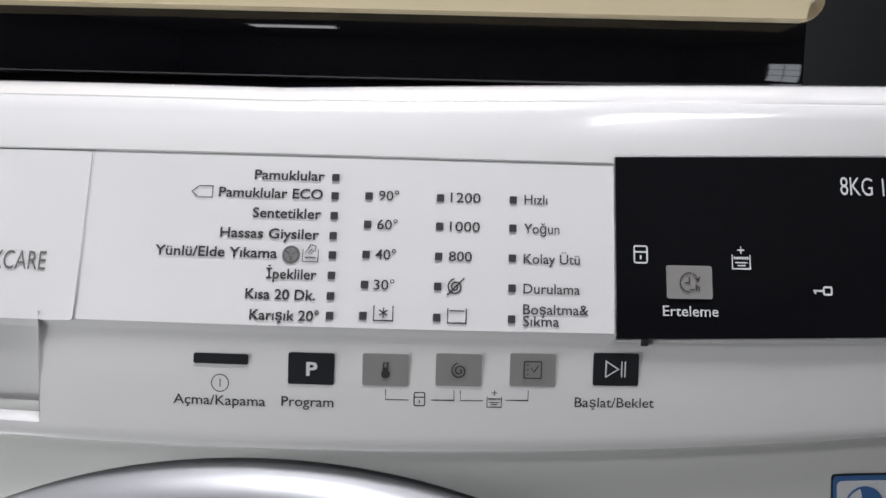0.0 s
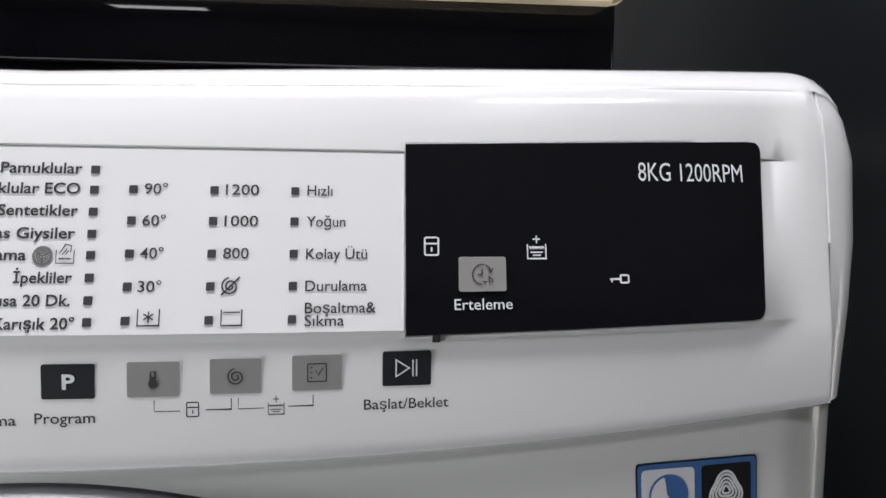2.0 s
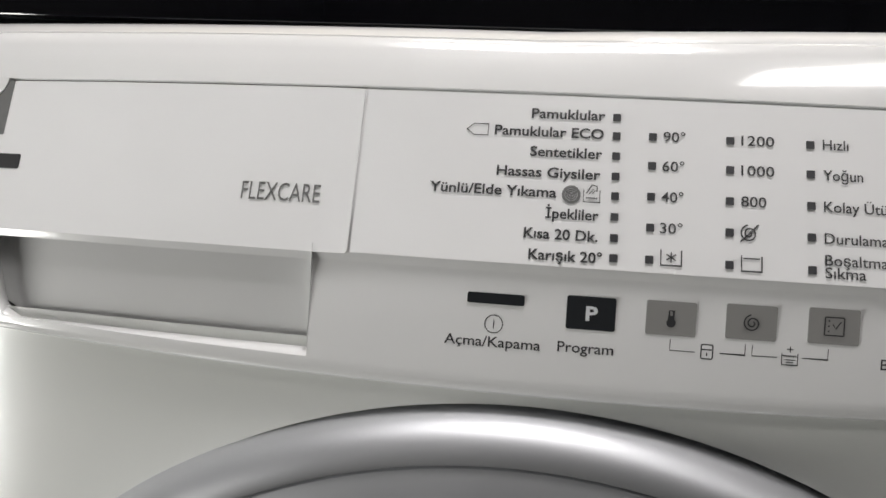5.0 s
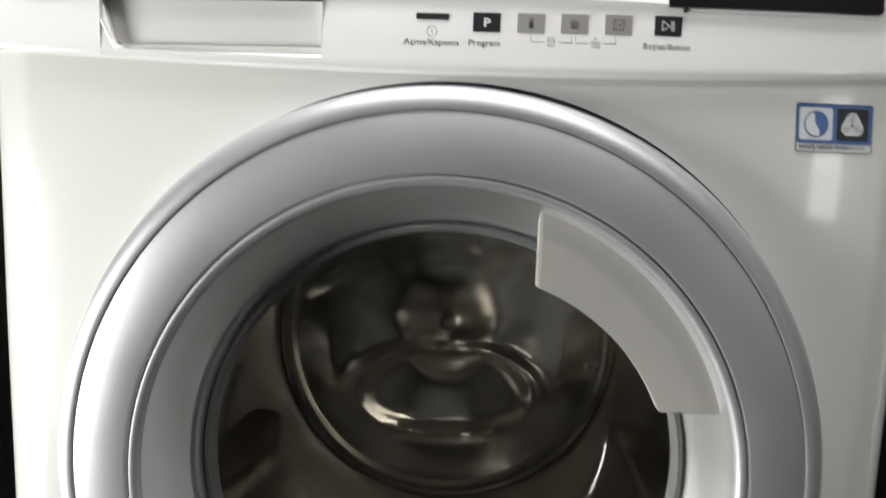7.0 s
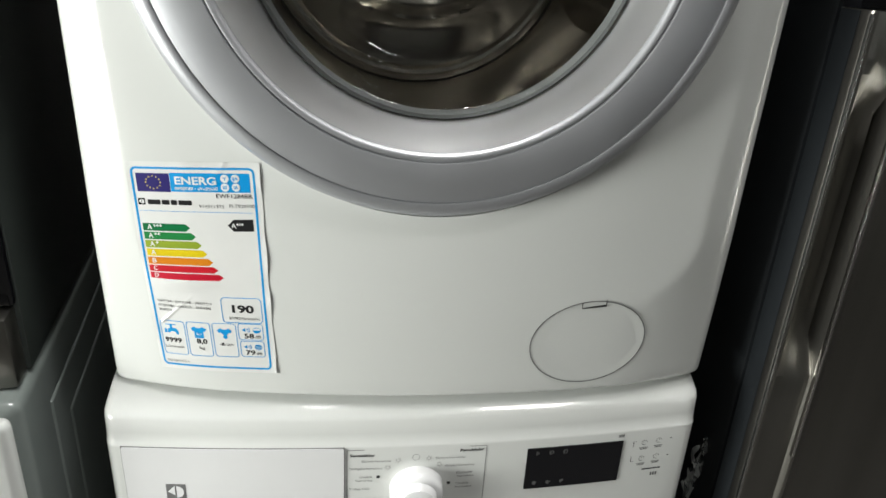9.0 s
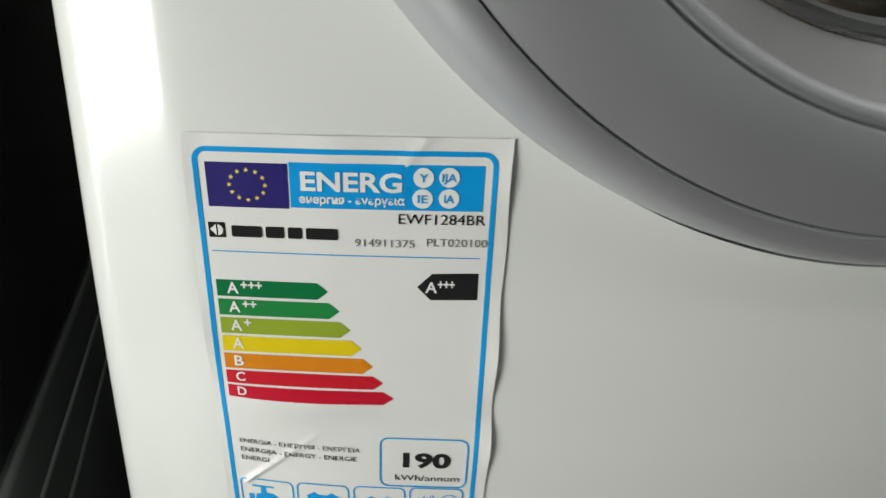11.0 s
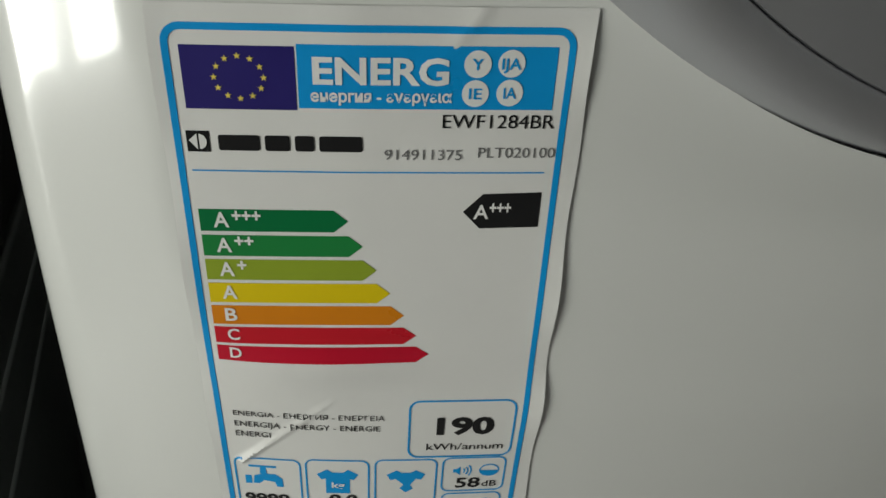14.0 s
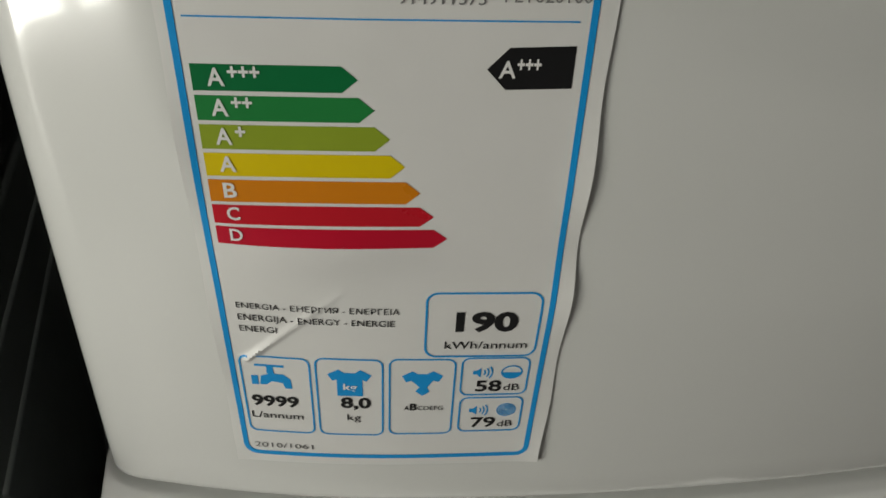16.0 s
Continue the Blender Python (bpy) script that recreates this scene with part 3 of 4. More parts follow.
say(cpanel, "Açma/Kapama", -0.0322, 0.0002, 1.5398, CAP)
say(cpanel, "Başlat/Beklet", 0.1082, 0.1365, 1.5420, CAP)
say(display, "Erteleme", 0.1382, 0.1583, 1.5748, 0.0036, INK_WHITE, lift=0.0018)
say(display, "8KG 1200RPM", 0.2070, 0.2500, 1.6190, 0.0068, INK_WHITE, 0.0, lift=0.0018)
icon("power_symbol", cpanel, INK, [(arc(-0.0158, 1.5475, 0.0030, 0, 360, 28), False), ([(-0.0158, 1.5461), (-0.0158, 1.5489)], False)], w=0.0003)
icon("thermometer", b_temp, INK, [([(0.0411, 1.5563), (0.0411, 1.5535), (0.0425, 1.5535), (0.0425, 1.5563)], True)], lift=0.0009, w=0.0004, fills=[arc(0.0418, 1.5524, 0.0015, 0, 342, 18), [(0.0412, 1.5530), (0.0424, 1.5530), (0.0424, 1.5547), (0.0412, 1.5547)]])
icon("spin_spiral", b_spin, INK, [spiral(0.0674, 1.5541, 0.0028)], lift=0.0009, w=0.00045)
icon("option_list", b_opt, INK, [(rounded_rect(0.0900, 0.0960, 1.5520, 1.5578, 0.0003, 2), True), ([(0.0925, 1.5556), (0.0934, 1.5541), (0.0950, 1.5565)], False)], lift=0.0009, w=0.00038, fills=[rounded_rect(0.0910, 0.0915, z, z + 0.0005, 0.0001, 1) for z in (1.5530, 1.5547, 1.5564)])
icon("start_symbol", b_start, INK_WHITE, [([(0.1188, 1.5528), (0.1188, 1.5584), (0.1232, 1.5556)], True), ([(0.1244, 1.5528), (0.1244, 1.5584)], False), ([(0.1256, 1.5528), (0.1256, 1.5584)], False)], lift=0.0009, w=0.0005)


def lock_icon(cx, cz, s):
    return [(rounded_rect(cx - 0.8 * s, cx + 0.8 * s, cz - s, cz + s, 0.2 * s, 3), True), ([(cx - 0.8 * s, cz + 0.3 * s), (cx + 0.8 * s, cz + 0.3 * s)], False), ([(cx, cz - 0.6 * s), (cx, cz - 0.1 * s)], False)]


def rinse_plus(cx, cz, s):
    return [([(cx - s, cz + 0.5 * s), (cx - s, cz - s), (cx + s, cz - s), (cx + s, cz + 0.5 * s)], False), wave(cx, cz + 0.15 * s, 0.85 * s), ([(cx - 0.7 * s, cz - 0.35 * s), (cx + 0.7 * s, cz - 0.35 * s)], False), ([(cx - 0.45 * s, cz - 0.65 * s), (cx + 0.45 * s, cz - 0.65 * s)], False), ([(cx, cz + 0.6 * s), (cx, cz + 1.4 * s)], False), ([(cx - 0.4 * s, cz + s), (cx + 0.4 * s, cz + s)], False)]


icon("link_line", cpanel, INK, [([(0.0420, 1.5470), (0.0420, 1.5434), (0.0500, 1.5434)], False), ([(0.0578, 1.5436), (0.0658, 1.5436), (0.0658, 1.5472)], False), ([(0.0680, 1.5472), (0.0680, 1.5436), (0.0760, 1.5437)], False), ([(0.0838, 1.5440), (0.0917, 1.5440), (0.0917, 1.5476)], False)], w=0.0003)
icon("lock_symbol", cpanel, INK, lock_icon(0.0538, 1.5438, 0.0023), w=0.00038)
icon("extra_rinse_symbol", cpanel, INK, rinse_plus(0.0799, 1.5440, 0.0025), w=0.0003)
icon("lock_symbol", display, INK_WHITE, lock_icon(0.1306, 1.5958, 0.0029), lift=0.0018, w=0.0006)
icon("extra_rinse_symbol", display, INK_WHITE, rinse_plus(0.1674, 1.5948, 0.0033), lift=0.0018, w=0.0005)
icon("key_symbol", display, INK_WHITE, [([(0.1940, 1.5842), (0.1978, 1.5842)], False), ([(0.1947, 1.5842), (0.1947, 1.5831)], False), (rounded_rect(0.1980, 0.2010, 1.5829, 1.5855, 0.0004, 2), True)], lift=0.0018, w=0.0007)
icon("clock_symbol", b_delay, INK, [(arc(0.1478, 1.5865, 0.0033, 75, 270, 20), False), (arc(0.1478, 1.5865, 0.0033, 20, 68, 8), False), ([(0.1478, 1.5884), (0.1478, 1.5864), (0.1462, 1.5864)], False), ([(0.1499, 1.5880), (0.1510, 1.5872), (0.1516, 1.5886)], False), ([(0.1478, 1.5840), (0.1496, 1.5840)], False)], lift=0.0026, w=0.0004)
say(b_delay, "h", 0.1500, 0.1515, 1.5838, 0.0022, INK, 0.02, lift=0.0026)


# ---- door ----
def door():
    c = (-0.0025, CZ)
    prof = [(0.2462, 0.036), (0.2462, 0.019), (0.2440, 0.0085), (0.2412, 0.0015), (0.2396, -0.0055), (0.2370, -0.0098), (0.2330, -0.0130), (0.2272, -0.0145), (0.2260, -0.0140), (0.2254, -0.0125), (0.2248, -0.0136), (0.2235, -0.0140),
            (0.1905, -0.0208), (0.1892, -0.0202), (0.1886, -0.0188), (0.1880, -0.0188), (0.1873, -0.0203), (0.1862, -0.0206), (0.1840, -0.0202), (0.1824, -0.0186), (0.1815, -0.0160)]
    d = part("door", lathe(bmesh.new(), prof, c, 160), SILVER, washer, "closed round door with a wide matt silver ring")
    bm = lathe(bmesh.new(), [(0.1815, -0.0160), (0.1790, -0.0105), (0.1700, 0.0060), (0.1640, 0.0200), (0.1622, 0.0225), (0.1612, 0.0300)], c, 160)
    for v in bm.verts:
        w = (v.co.y + 0.016) / 0.0385
        v.co.x, v.co.z = v.co.x + 0.0035 * w, v.co.z - 0.003 * w
    g_c = (0.001, CZ - 0.003)
    part("inner_cone", bm, SILVER_LIP, d, "silver funnel round the glass")
    bm = lathe(bmesh.new(), [(0.2430, 0.034), (0.2425, 0.012), (0.2406, 0.012)], c, 128)
    part("door_gap", bm, SEAM, d, "dark gap round the door")
    outer = [(0.1618, 0.0205), (0.1602, 0.0165), (0.1560, 0.0150), (0.1520, 0.0160), (0.1485, 0.0200), (0.1455, 0.0300), (0.1405, 0.0480), (0.1350, 0.0660), (0.1290, 0.0810), (0.1255, 0.0870), (0.1215, 0.0905), (0.1160, 0.0915), (0.1125, 0.0900), (0.1090, 0.0905), (0.0980, 0.0945), (0.0700, 0.0990), (0.0350, 0.1015), (0.0002, 0.1020)]
    g = part("glass_bowl", lathe(bmesh.new(), outer[::-1], g_c, 128), GLASS, d, "clear bowl-shaped door glass")
    g.visible_shadow = False
    bm = lathe(bmesh.new(), [(0.1606, 0.0260), (0.1590, 0.0215), (0.1560, 0.0210), (0.1545, 0.0240), (0.1535, 0.0300)], g_c, 128)
    part("glass_seal", bm, SEAL, d, "dark seal behind the glass rim")
    # handle flap: sector of a ring, cut straight on two sides
    pts = []
    ro, ri, xl, zl = 0.1812, 0.1345, 0.0545, 1.3290 - CZ
    a_hi, a_lo = math.acos(xl / ro), math.asin(zl / ro)
    pts += [(ro * math.cos(a_lo + (a_hi - a_lo) * k / 20), ro * math.sin(a_lo + (a_hi - a_lo) * k / 20)) for k in range(21)]
    b_hi, b_lo = math.acos(xl / ri), math.asin(zl / 0.1415)
    inner = [((ri + 0.007 * (k / 20)) * math.cos(b_hi + (b_lo - b_hi) * k / 20), (ri + 0.007 * (k / 20)) * math.sin(b_hi + (b_lo - b_hi) * k / 20)) for k in range(21)]
    pts += inner
    pts = [(x, CZ + z) for x, z in pts]

    def flat(x, z, lift):
        return Vector((x, -0.004 - lift, z))
    bm = bmesh.new()
    plate(bm, pts, flat, 0.0060, -0.006)
    bmesh.ops.bevel(bm, geom=[e for e in bm.edges if all(abs(v.co.y + 0.010) < 1e-5 for v in e.verts)], offset=0.0012, segments=2, affect="EDGES")
    part("handle", bm, FLAP, d, "silver-grey curved door handle plate")


door()


def drum():
    c = (0.0, CZ)
    d = part("door_gasket", lathe(bmesh.new(), [(0.2440, 0.036), (0.195, 0.037), (0.182, 0.040), (0.178, 0.050), (0.182, 0.060), (0.177, 0.066), (0.175, 0.074), (0.179, 0.085), (0.184, 0.095), (0.240, 0.100)], c, 96), GASKET, washer, "ribbed grey rubber door gasket")
    # drum shell with pressed leaf-shaped ribs, drawn in towards the back
    bm = bmesh.new()
    n, m = 288, 28
    rows = []
    for k in range(n):
        a = 2 * math.pi * k / n
        row = []
        for j in range(m + 1):
            v = j / m
            y = 0.098 + 0.255 * v
            base = 0.232 - 0.046 * max(0.0, (v - 0.55) / 0.45) ** 2.2
            leaf = (0.75 * math.sin(9 * a + 5.0 * v) + 0.45 * math.sin(23 * a + 11.0 * v)) * math.sin(math.pi * min(1.0, v * 1.15)) ** 1.5
            r = base - 0.013 * max(0.0, leaf) ** 1.5
            row.append(bm.verts.new((r * math.cos(a), y, CZ + r * math.sin(a))))
        rows.append(row)
    for k in range(n):
        for j in range(m):
            bm.faces.new((rows[k][j], rows[k][j + 1], rows[(k + 1) % n][j + 1], rows[(k + 1) % n][j]))
    lathe(bm, [(0.184, 0.094), (0.188, 0.090), (0.196, 0.0905), (0.226, 0.096), (0.234, 0.100)], c, 96)
    drum_ob = part("drum", bm, STEEL, washer, "polished stainless steel drum")
    # back wall: rolled rim, domed hub, soft arms and a dished lower field
    bm = bmesh.new()
    nr, na = 40, 180

    def back(r, a):
        x, z = r * math.cos(a), r * math.sin(a)
        arm = 0.5 + 0.5 * math.cos(3 * (a - radians(-30)))
        edge = min(1.0, max(0.0, (r - 0.05) / 0.05)) * min(1.0, max(0.0, (0.172 - r) / 0.04))
        y = 0.348 - 0.036 * math.exp(-((x / 0.036) ** 2 + ((z - 0.022) / 0.040) ** 2)) - 0.014 * edge * (3 * arm ** 2 - 2 * arm ** 3)
        q = math.hypot(x / 0.098, (z + 0.058) / 0.052)
        y -= 0.012 * math.exp(-((q - 1.0) / 0.13) ** 2) - 0.010 * math.exp(-(q / 0.7) ** 2)
        y -= 0.010 * math.exp(-((r - 0.176) / 0.004) ** 2)
        return Vector((x, y, CZ + z))
    grid(bm, [2 * math.pi * k / na for k in range(na + 1)], [0.001 + 0.1865 * j / nr for j in range(nr + 1)], lambda a, r: back(r, a), flip=True)
    bmesh.ops.remove_doubles(bm, verts=bm.verts, dist=1e-5)
    part("drum_back", bm, STEEL, drum_ob, "pressed steel back wall with a domed hub")
    # lifters
    for a in (radians(-25), radians(95), radians(205)):
        bm = bmesh.new()

        def rib(u, v, a=a):
            w = 0.036 * (1 - 0.35 * v)
            h = 0.050 * (math.cos(u * math.pi / 2) ** 0.7 if abs(u) < 1 else 0)
            ang = a + (u * w + 0.012 * math.sin(v * 3.0)) / 0.23
            r = 0.231 - h * (0.75 + 0.25 * math.sin(v * math.pi))
            return Vector((r * math.cos(ang), 0.105 + 0.20 * v, CZ + r * math.sin(ang)))
        grid(bm, [-1 + 2 * i / 14 for i in range(15)], [j / 12 for j in range(13)], rib)
        bmesh.ops.recalc_face_normals(bm, faces=bm.faces)
        part("lifter", bm, STEEL, drum_ob, "rounded steel drum lifter")


drum()

# filter cover, low on the front
FX, FZ, FRX, FRZ = 0.158, 0.9055, 0.0590, 0.0470
bm = bmesh.new()
outline = arc(FX, FZ, FRX, 0, 360, 64, FRZ)[:-1]
bm.faces.new([bm.verts.new(front(x, z, 0.0005)) for x, z in outline])
cover = part("filter_cover", bm, ENAMEL, washer, "closed oval filter cover flush with the front")
bm = bmesh.new()
stroke(bm, outline, 0.0011, front, 0.0008, True)
part("cover_seam", bm, INK_GREY, cover, "thin grey seam")
bm = bmesh.new()
stroke(bm, [(0.1450, 0.9520), (0.1450, 0.9455), (0.1690, 0.9475), (0.1690, 0.9540)], 0.0012, front, 0.0011)
part("cover_slot", bm, SEAM, cover, "dark coin slot")


# ---- energy label ----
def label_wrinkle(U, V):
    """Small folds of the paper, in metres off the front."""
    fold = 0.0
    d = ((U - 8) * 0.69 + (V - 146) * 0.72)
    along = ((U - 8) * 0.72 - (V - 146) * 0.69)
    if -4 < along < 42:
        fold += 0.0014 * math.exp(-(d / 1.0) ** 2) * max(0.0, 1 - along / 46)
    edge = max(0.0, (U - 94) / 12)
    fold += edge ** 2 * 0.0009 * (0.5 + 0.5 * math.sin(V / 9.0 + 1.2 * math.sin(V / 17.0)))
    left = max(0.0, (6 - U) / 10)
    fold += left ** 2 * 0.0009 * (0.5 + 0.5 * math.sin(V / 11.0 + 0.7))
    bulge = math.exp(-((U - 36) / 24) ** 2 - ((V - 104) / 8) ** 2)
    fold += 0.0016 * bulge + 0.0004 * math.exp(-((U - 45) / 9) ** 2) * max(0.0, 1 - V / 70)
    top = math.exp(-((U - 72) * 0.8 + (V - 4) * 0.6) ** 2 / 5) * max(0.0, 1 - V / 26)
    return fold + 0.0004 * top


def on_label(U, V, lift=0.0):
    """From millimetres inside the blue border (right, down) to the machine's front."""
    V += 0.122 * max(0.0, V - 128.0) * (1 - 0.33 * U / 102.2)
    a, b = U / 102.2, V / 186.0
    u = ((-4.8) * (1 - a) + 98.2 * a) * (1 - b) + ((-6.1) * (1 - a) + 95.4 * a) * b
    v = ((-4.7) * (1 - a) - 5.0 * a) * (1 - b) + (180.9 * (1 - a) + 185.5 * a) * b
    c, s = math.cos(0.045), math.sin(0.045)
    x = -0.2490 + (u * c + v * s) / 1000
    z = 1.0660 + (u * s - v * c) / 1000
    return front(x, z, 0.0005 + label_wrinkle(U, V) + lift)


def lab(x, z, lift):
    """Label printing is laid out with its height upward."""
    return on_label(x, -z, lift)


energy = thing("energy_label", (-0.2, 0.02, 0.88), "creased white paper energy label with coloured bars on the washing machine", "label")


def label_print(name, shapes, ink, label="", parent=None, lift=0.00012):
    bm = bmesh.new()
    for pts in shapes:
        bm.faces.new([bm.verts.new(lab(x, z, lift)) for x, z in pts])
    return part(name, bm, ink, parent or energy, label, smooth=False)


def label_patch(name, U0, U1, V0, V1, ink, label="", lift=0.00012, parent=None, n=14):
    bm = bmesh.new()
    nv = max(2, int((V1 - V0) / 3))
    grid(bm, [U0 + (U1 - U0) * i / n for i in range(n + 1)], [-V1 + (V1 - V0) * j / nv for j in range(nv + 1)], lambda x, z: lab(x, z, lift))
    return part(name, bm, ink, parent or energy, label)


def label_text(text, U0, U1, base, cap, ink=None, bold=0.0, lift=0.0002, parent=None):
    return part("lettering", letters(bmesh.new(), text, U0, U1, -base, cap, lab, lift, bold), ink or PRINT_BLACK, parent or energy, smooth=False)


def label_frame(name, U0, U1, V0, V1, r, w, ink, label="", lift=0.00015):
    pts = rounded_rect(U0, U1, -V1, -V0, r, 6)
    fine = []
    for i, p in enumerate(pts):
        q = pts[(i + 1) % len(pts)]
        k = max(1, int(math.hypot(q[0] - p[0], q[1] - p[1]) / 3))
        fine += [(p[0] + (q[0] - p[0]) * j / k, p[1] + (q[1] - p[1]) * j / k) for j in range(k)]
    return part(name, stroke(bmesh.new(), fine, w, lab, lift, True), ink, energy, label, smooth=False)


def energy_label():
    bm = bmesh.new()
    us = [-3.0 + 110.0 * i / 110 for i in range(111)]
    vs = [-192.4 + 197.2 * j / 190 for j in range(191)]

    def sheet(x, z):
        ragged = 0.35 * math.sin(z / 7.0) if x > 106 else 0.25 * math.sin(z / 9.0) if x < -1 else 0.0
        return lab(x + ragged, z, 0.0)
    grid(bm, us, vs, sheet)
    part("paper", bm, PAPER, energy, "white glossy paper with a fold")
    label_frame("border", 0.8, 101.5, 0.7, 188.0, 4.0, 1.8, BLUE, "blue rounded border")
    label_patch("flag", 4.0, 31.7, 5.2, 21.4, NAVY, "dark blue flag field")
    stars = []
    for k in range(12):
        a = radians(30 * k)
        cx, cz = 17.8 + 6.1 * math.cos(a), -13.1 + 5.4 * math.sin(a)
        stars.append([(cx + (0.95 if i % 2 == 0 else 0.38) * math.sin(i * math.pi / 5), cz + (0.95 if i % 2 == 0 else 0.38) * math.cos(i * math.pi / 5)) for i in range(9, -1, -1)])
    label_print("stars", stars, YELLOW_STAR, "ring of twelve yellow stars", lift=0.0003)
    label_patch("heading_field", 32.2, 98.0, 4.6, 20.8, BLUE, "bright blue heading field")
    label_text("ENERG", 35.9, 70.2, 14.3, 6.6, PRINT_WHITE, 0.028, 0.0003)
    label_text("енергия - ενεργεια", 35.2, 71.2, 18.9, 2.9, PRINT_WHITE, 0.028, 0.0003)
    for cx, cv, t, w in ((77.4, 9.0, "Y", 1.5), (86.1, 8.8, "IJA", 2.5), (77.2, 16.5, "IE", 1.7), (86.2, 16.3, "IA", 1.7)):
        label_print("badge", [arc(cx, -cv, 3.5, 0, 360, 28)[:-1]], PRINT_WHITE, "white round badge", lift=0.0003)
        label_text(t, cx - w, cx + w, cv + 1.4, 2.8, BLUE, 0.015, 0.00045)
    label_text("EWF1284BR", 69.1, 99.1, 25.8, 3.7)
    label_text("914911375", 53.9, 74.7, 34.7, 2.9, INK_GREY)
    label_text("PLT020100", 79.1, 100.3, 34.0, 2.9, INK_GREY)
    # brand, drawn as plain bars
    label_print("emblem", [rounded_rect(3.0, 8.9, -33.1, -27.3, 0.05, 1)], PRINT_BLACK, "dark square emblem")
    label_print("emblem_leaf", [[(3.6, -29.9), (5.7, -28.0), (5.7, -32.4)], [(6.2, -28.0)] + [(6.2 + 1.9 * math.sin(radians(a)), -30.2 + 2.1 * math.cos(radians(a))) for a in range(0, 181, 20)]], PRINT_WHITE, lift=0.0003)
    U = 11.0
    for w in (10.6, 6.4, 5.0, 11.2):
        label_print("brand_bar", [rounded_rect(U, U + w, -32.6, -28.3, 0.7, 3)], PRINT_BLACK, "plain black bar in place of a brand name", lift=0.0002)
        U += w + 1.3
    label_patch("rule", 3.4, 98.0, 38.2, 38.6, BLUE)
    bars = ((49.8, 56.6, 43.9, "A", "+++"), (57.8, 64.5, 47.9, "A", "++"), (65.6, 72.4, 51.8, "A", "+"), (73.5, 80.2, 55.8, "A", ""), (81.3, 88.0, 60.0, "B", ""), (89.0, 95.0, 63.9, "C", ""), (96.0, 101.8, 67.9, "D", ""))
    for (t, b, tip, letter, plus), ink in zip(bars, GREENS):
        mid, n, h = (t + b) / 2, 14, (b - t) / 2
        bm = bmesh.new()
        grid(bm, [3.5 + (tip - 4.0 - 3.5) * i / n for i in range(n + 1)], [-b, -mid, -t], lambda x, z: lab(x, z, 0.00012))
        q = [bm.verts.new(lab(x, z, 0.00012)) for x, z in ((tip - 4.0, -b), (tip, -mid), (tip - 4.0, -t))]
        bm.faces.new(q)
        part("rating_bar", bm, ink, energy, "coloured rating arrow")
        label_text(letter, 7.2, 7.2 + (4.2 if letter == "A" else 3.5), b - 1.4, h * 1.32, PRINT_WHITE, 0.02, 0.0003)
        if plus:
            label_text(plus, 12.3, 12.3 + 2.6 * len(plus), b - 3.1, h * 1.1, PRINT_WHITE, 0.03, 0.0003)
    label_print("class_arrow", [[(76.0, -50.1), (81.0, -55.3), (98.0, -54.9), (98.0, -44.2), (81.4, -44.7)]], PRINT_BLACK, "black arrow with the rating")
    label_text("A", 79.0, 83.3, 52.2, 4.3, PRINT_WHITE, 0.015, 0.0003)
    label_text("+++", 83.5, 89.6, 50.6, 3.6, PRINT_WHITE, 0.03, 0.0003)
    label_text("ENERGIA - ЕНЕРГИЯ - ΕΝΕΡΓΕΙΑ", 5.3, 54.4, 126.2, 2.2)
    label_text("ENERGIJA - ENERGY - ENERGIE", 5.3, 53.0, 130.8, 2.2)
    label_text("ENERGI", 5.3, 16.7, 135.0, 2.2)
    label_frame("value_frame", 62.7, 98.4, 118.0, 142.3, 3.5, 0.7, BLUE, "blue rounded frame")
    label_text("190", 71.9, 91.5, 132.2, 6.9, None, 0.04)
    label_text("kWh/annum", 68.8, 95.5, 139.2, 2.9)
    for U0, U1, V0, V1 in ((3.4, 25.6, 144.6, 177.2), (27.6, 49.2, 144.0, 177.2), (51.5, 73.0, 143.6, 176.6), (75.2, 97.6, 143.2, 158.8), (75.6, 97.4, 160.2, 175.8)):
        label_frame("value_frame", U0, U1, V0, V1, 2.6, 0.6, BLUE, "blue rounded frame")
    label_text("9999", 5.4, 21.0, 165.4, 4.4, None, 0.03)
    label_text("L/annum", 4.7, 22.1, 171.0, 2.8)
    label_text("8,0", 35.1, 45.2, 164.6, 4.5, None, 0.03)
    label_text("kg", 37.1, 41.7, 170.4, 2.8)
    label_text("58", 80.2, 89.0, 157.2, 4.6, None, 0.02)
    label_text("dB", 89.8, 95.2, 157.0, 2.8)
    label_text("79", 79.9, 88.6, 173.8, 4.5, None, 0.02)
    label_text("dB", 89.4, 94.8, 173.8, 2.8)
    label_text("A", 56.4, 58.2, 165.4, 1.9), label_text("B", 58.4, 60.8, 165.4, 2.9, None, 0.03), label_text("CDEFG", 61.0, 69.8, 165.4, 1.9)
    label_text("2010/1061", 3.8, 24.4, 185.2, 2.2, INK_GREY)
    # tap
    label_print("tap_symbol", [[(9.0, -156.2), (9.6, -152.6), (13.0, -151.4), (17.0, -151.6), (19.2, -153.6), (19.4, -157.4), (17.2, -157.4), (16.6, -155.2), (13.0, -154.6), (11.2, -156.2)], [(11.6, -151.6), (11.8, -148.6), (13.8, -148.6), (14.0, -151.6)], [(8.0, -147.8), (8.0, -148.7), (17.4, -148.7), (17.4, -147.8)], [(6.4, -152.6), (6.4, -156.4), (8.6, -156.4), (8.6, -152.6)]], BLUE, "blue water tap symbol")
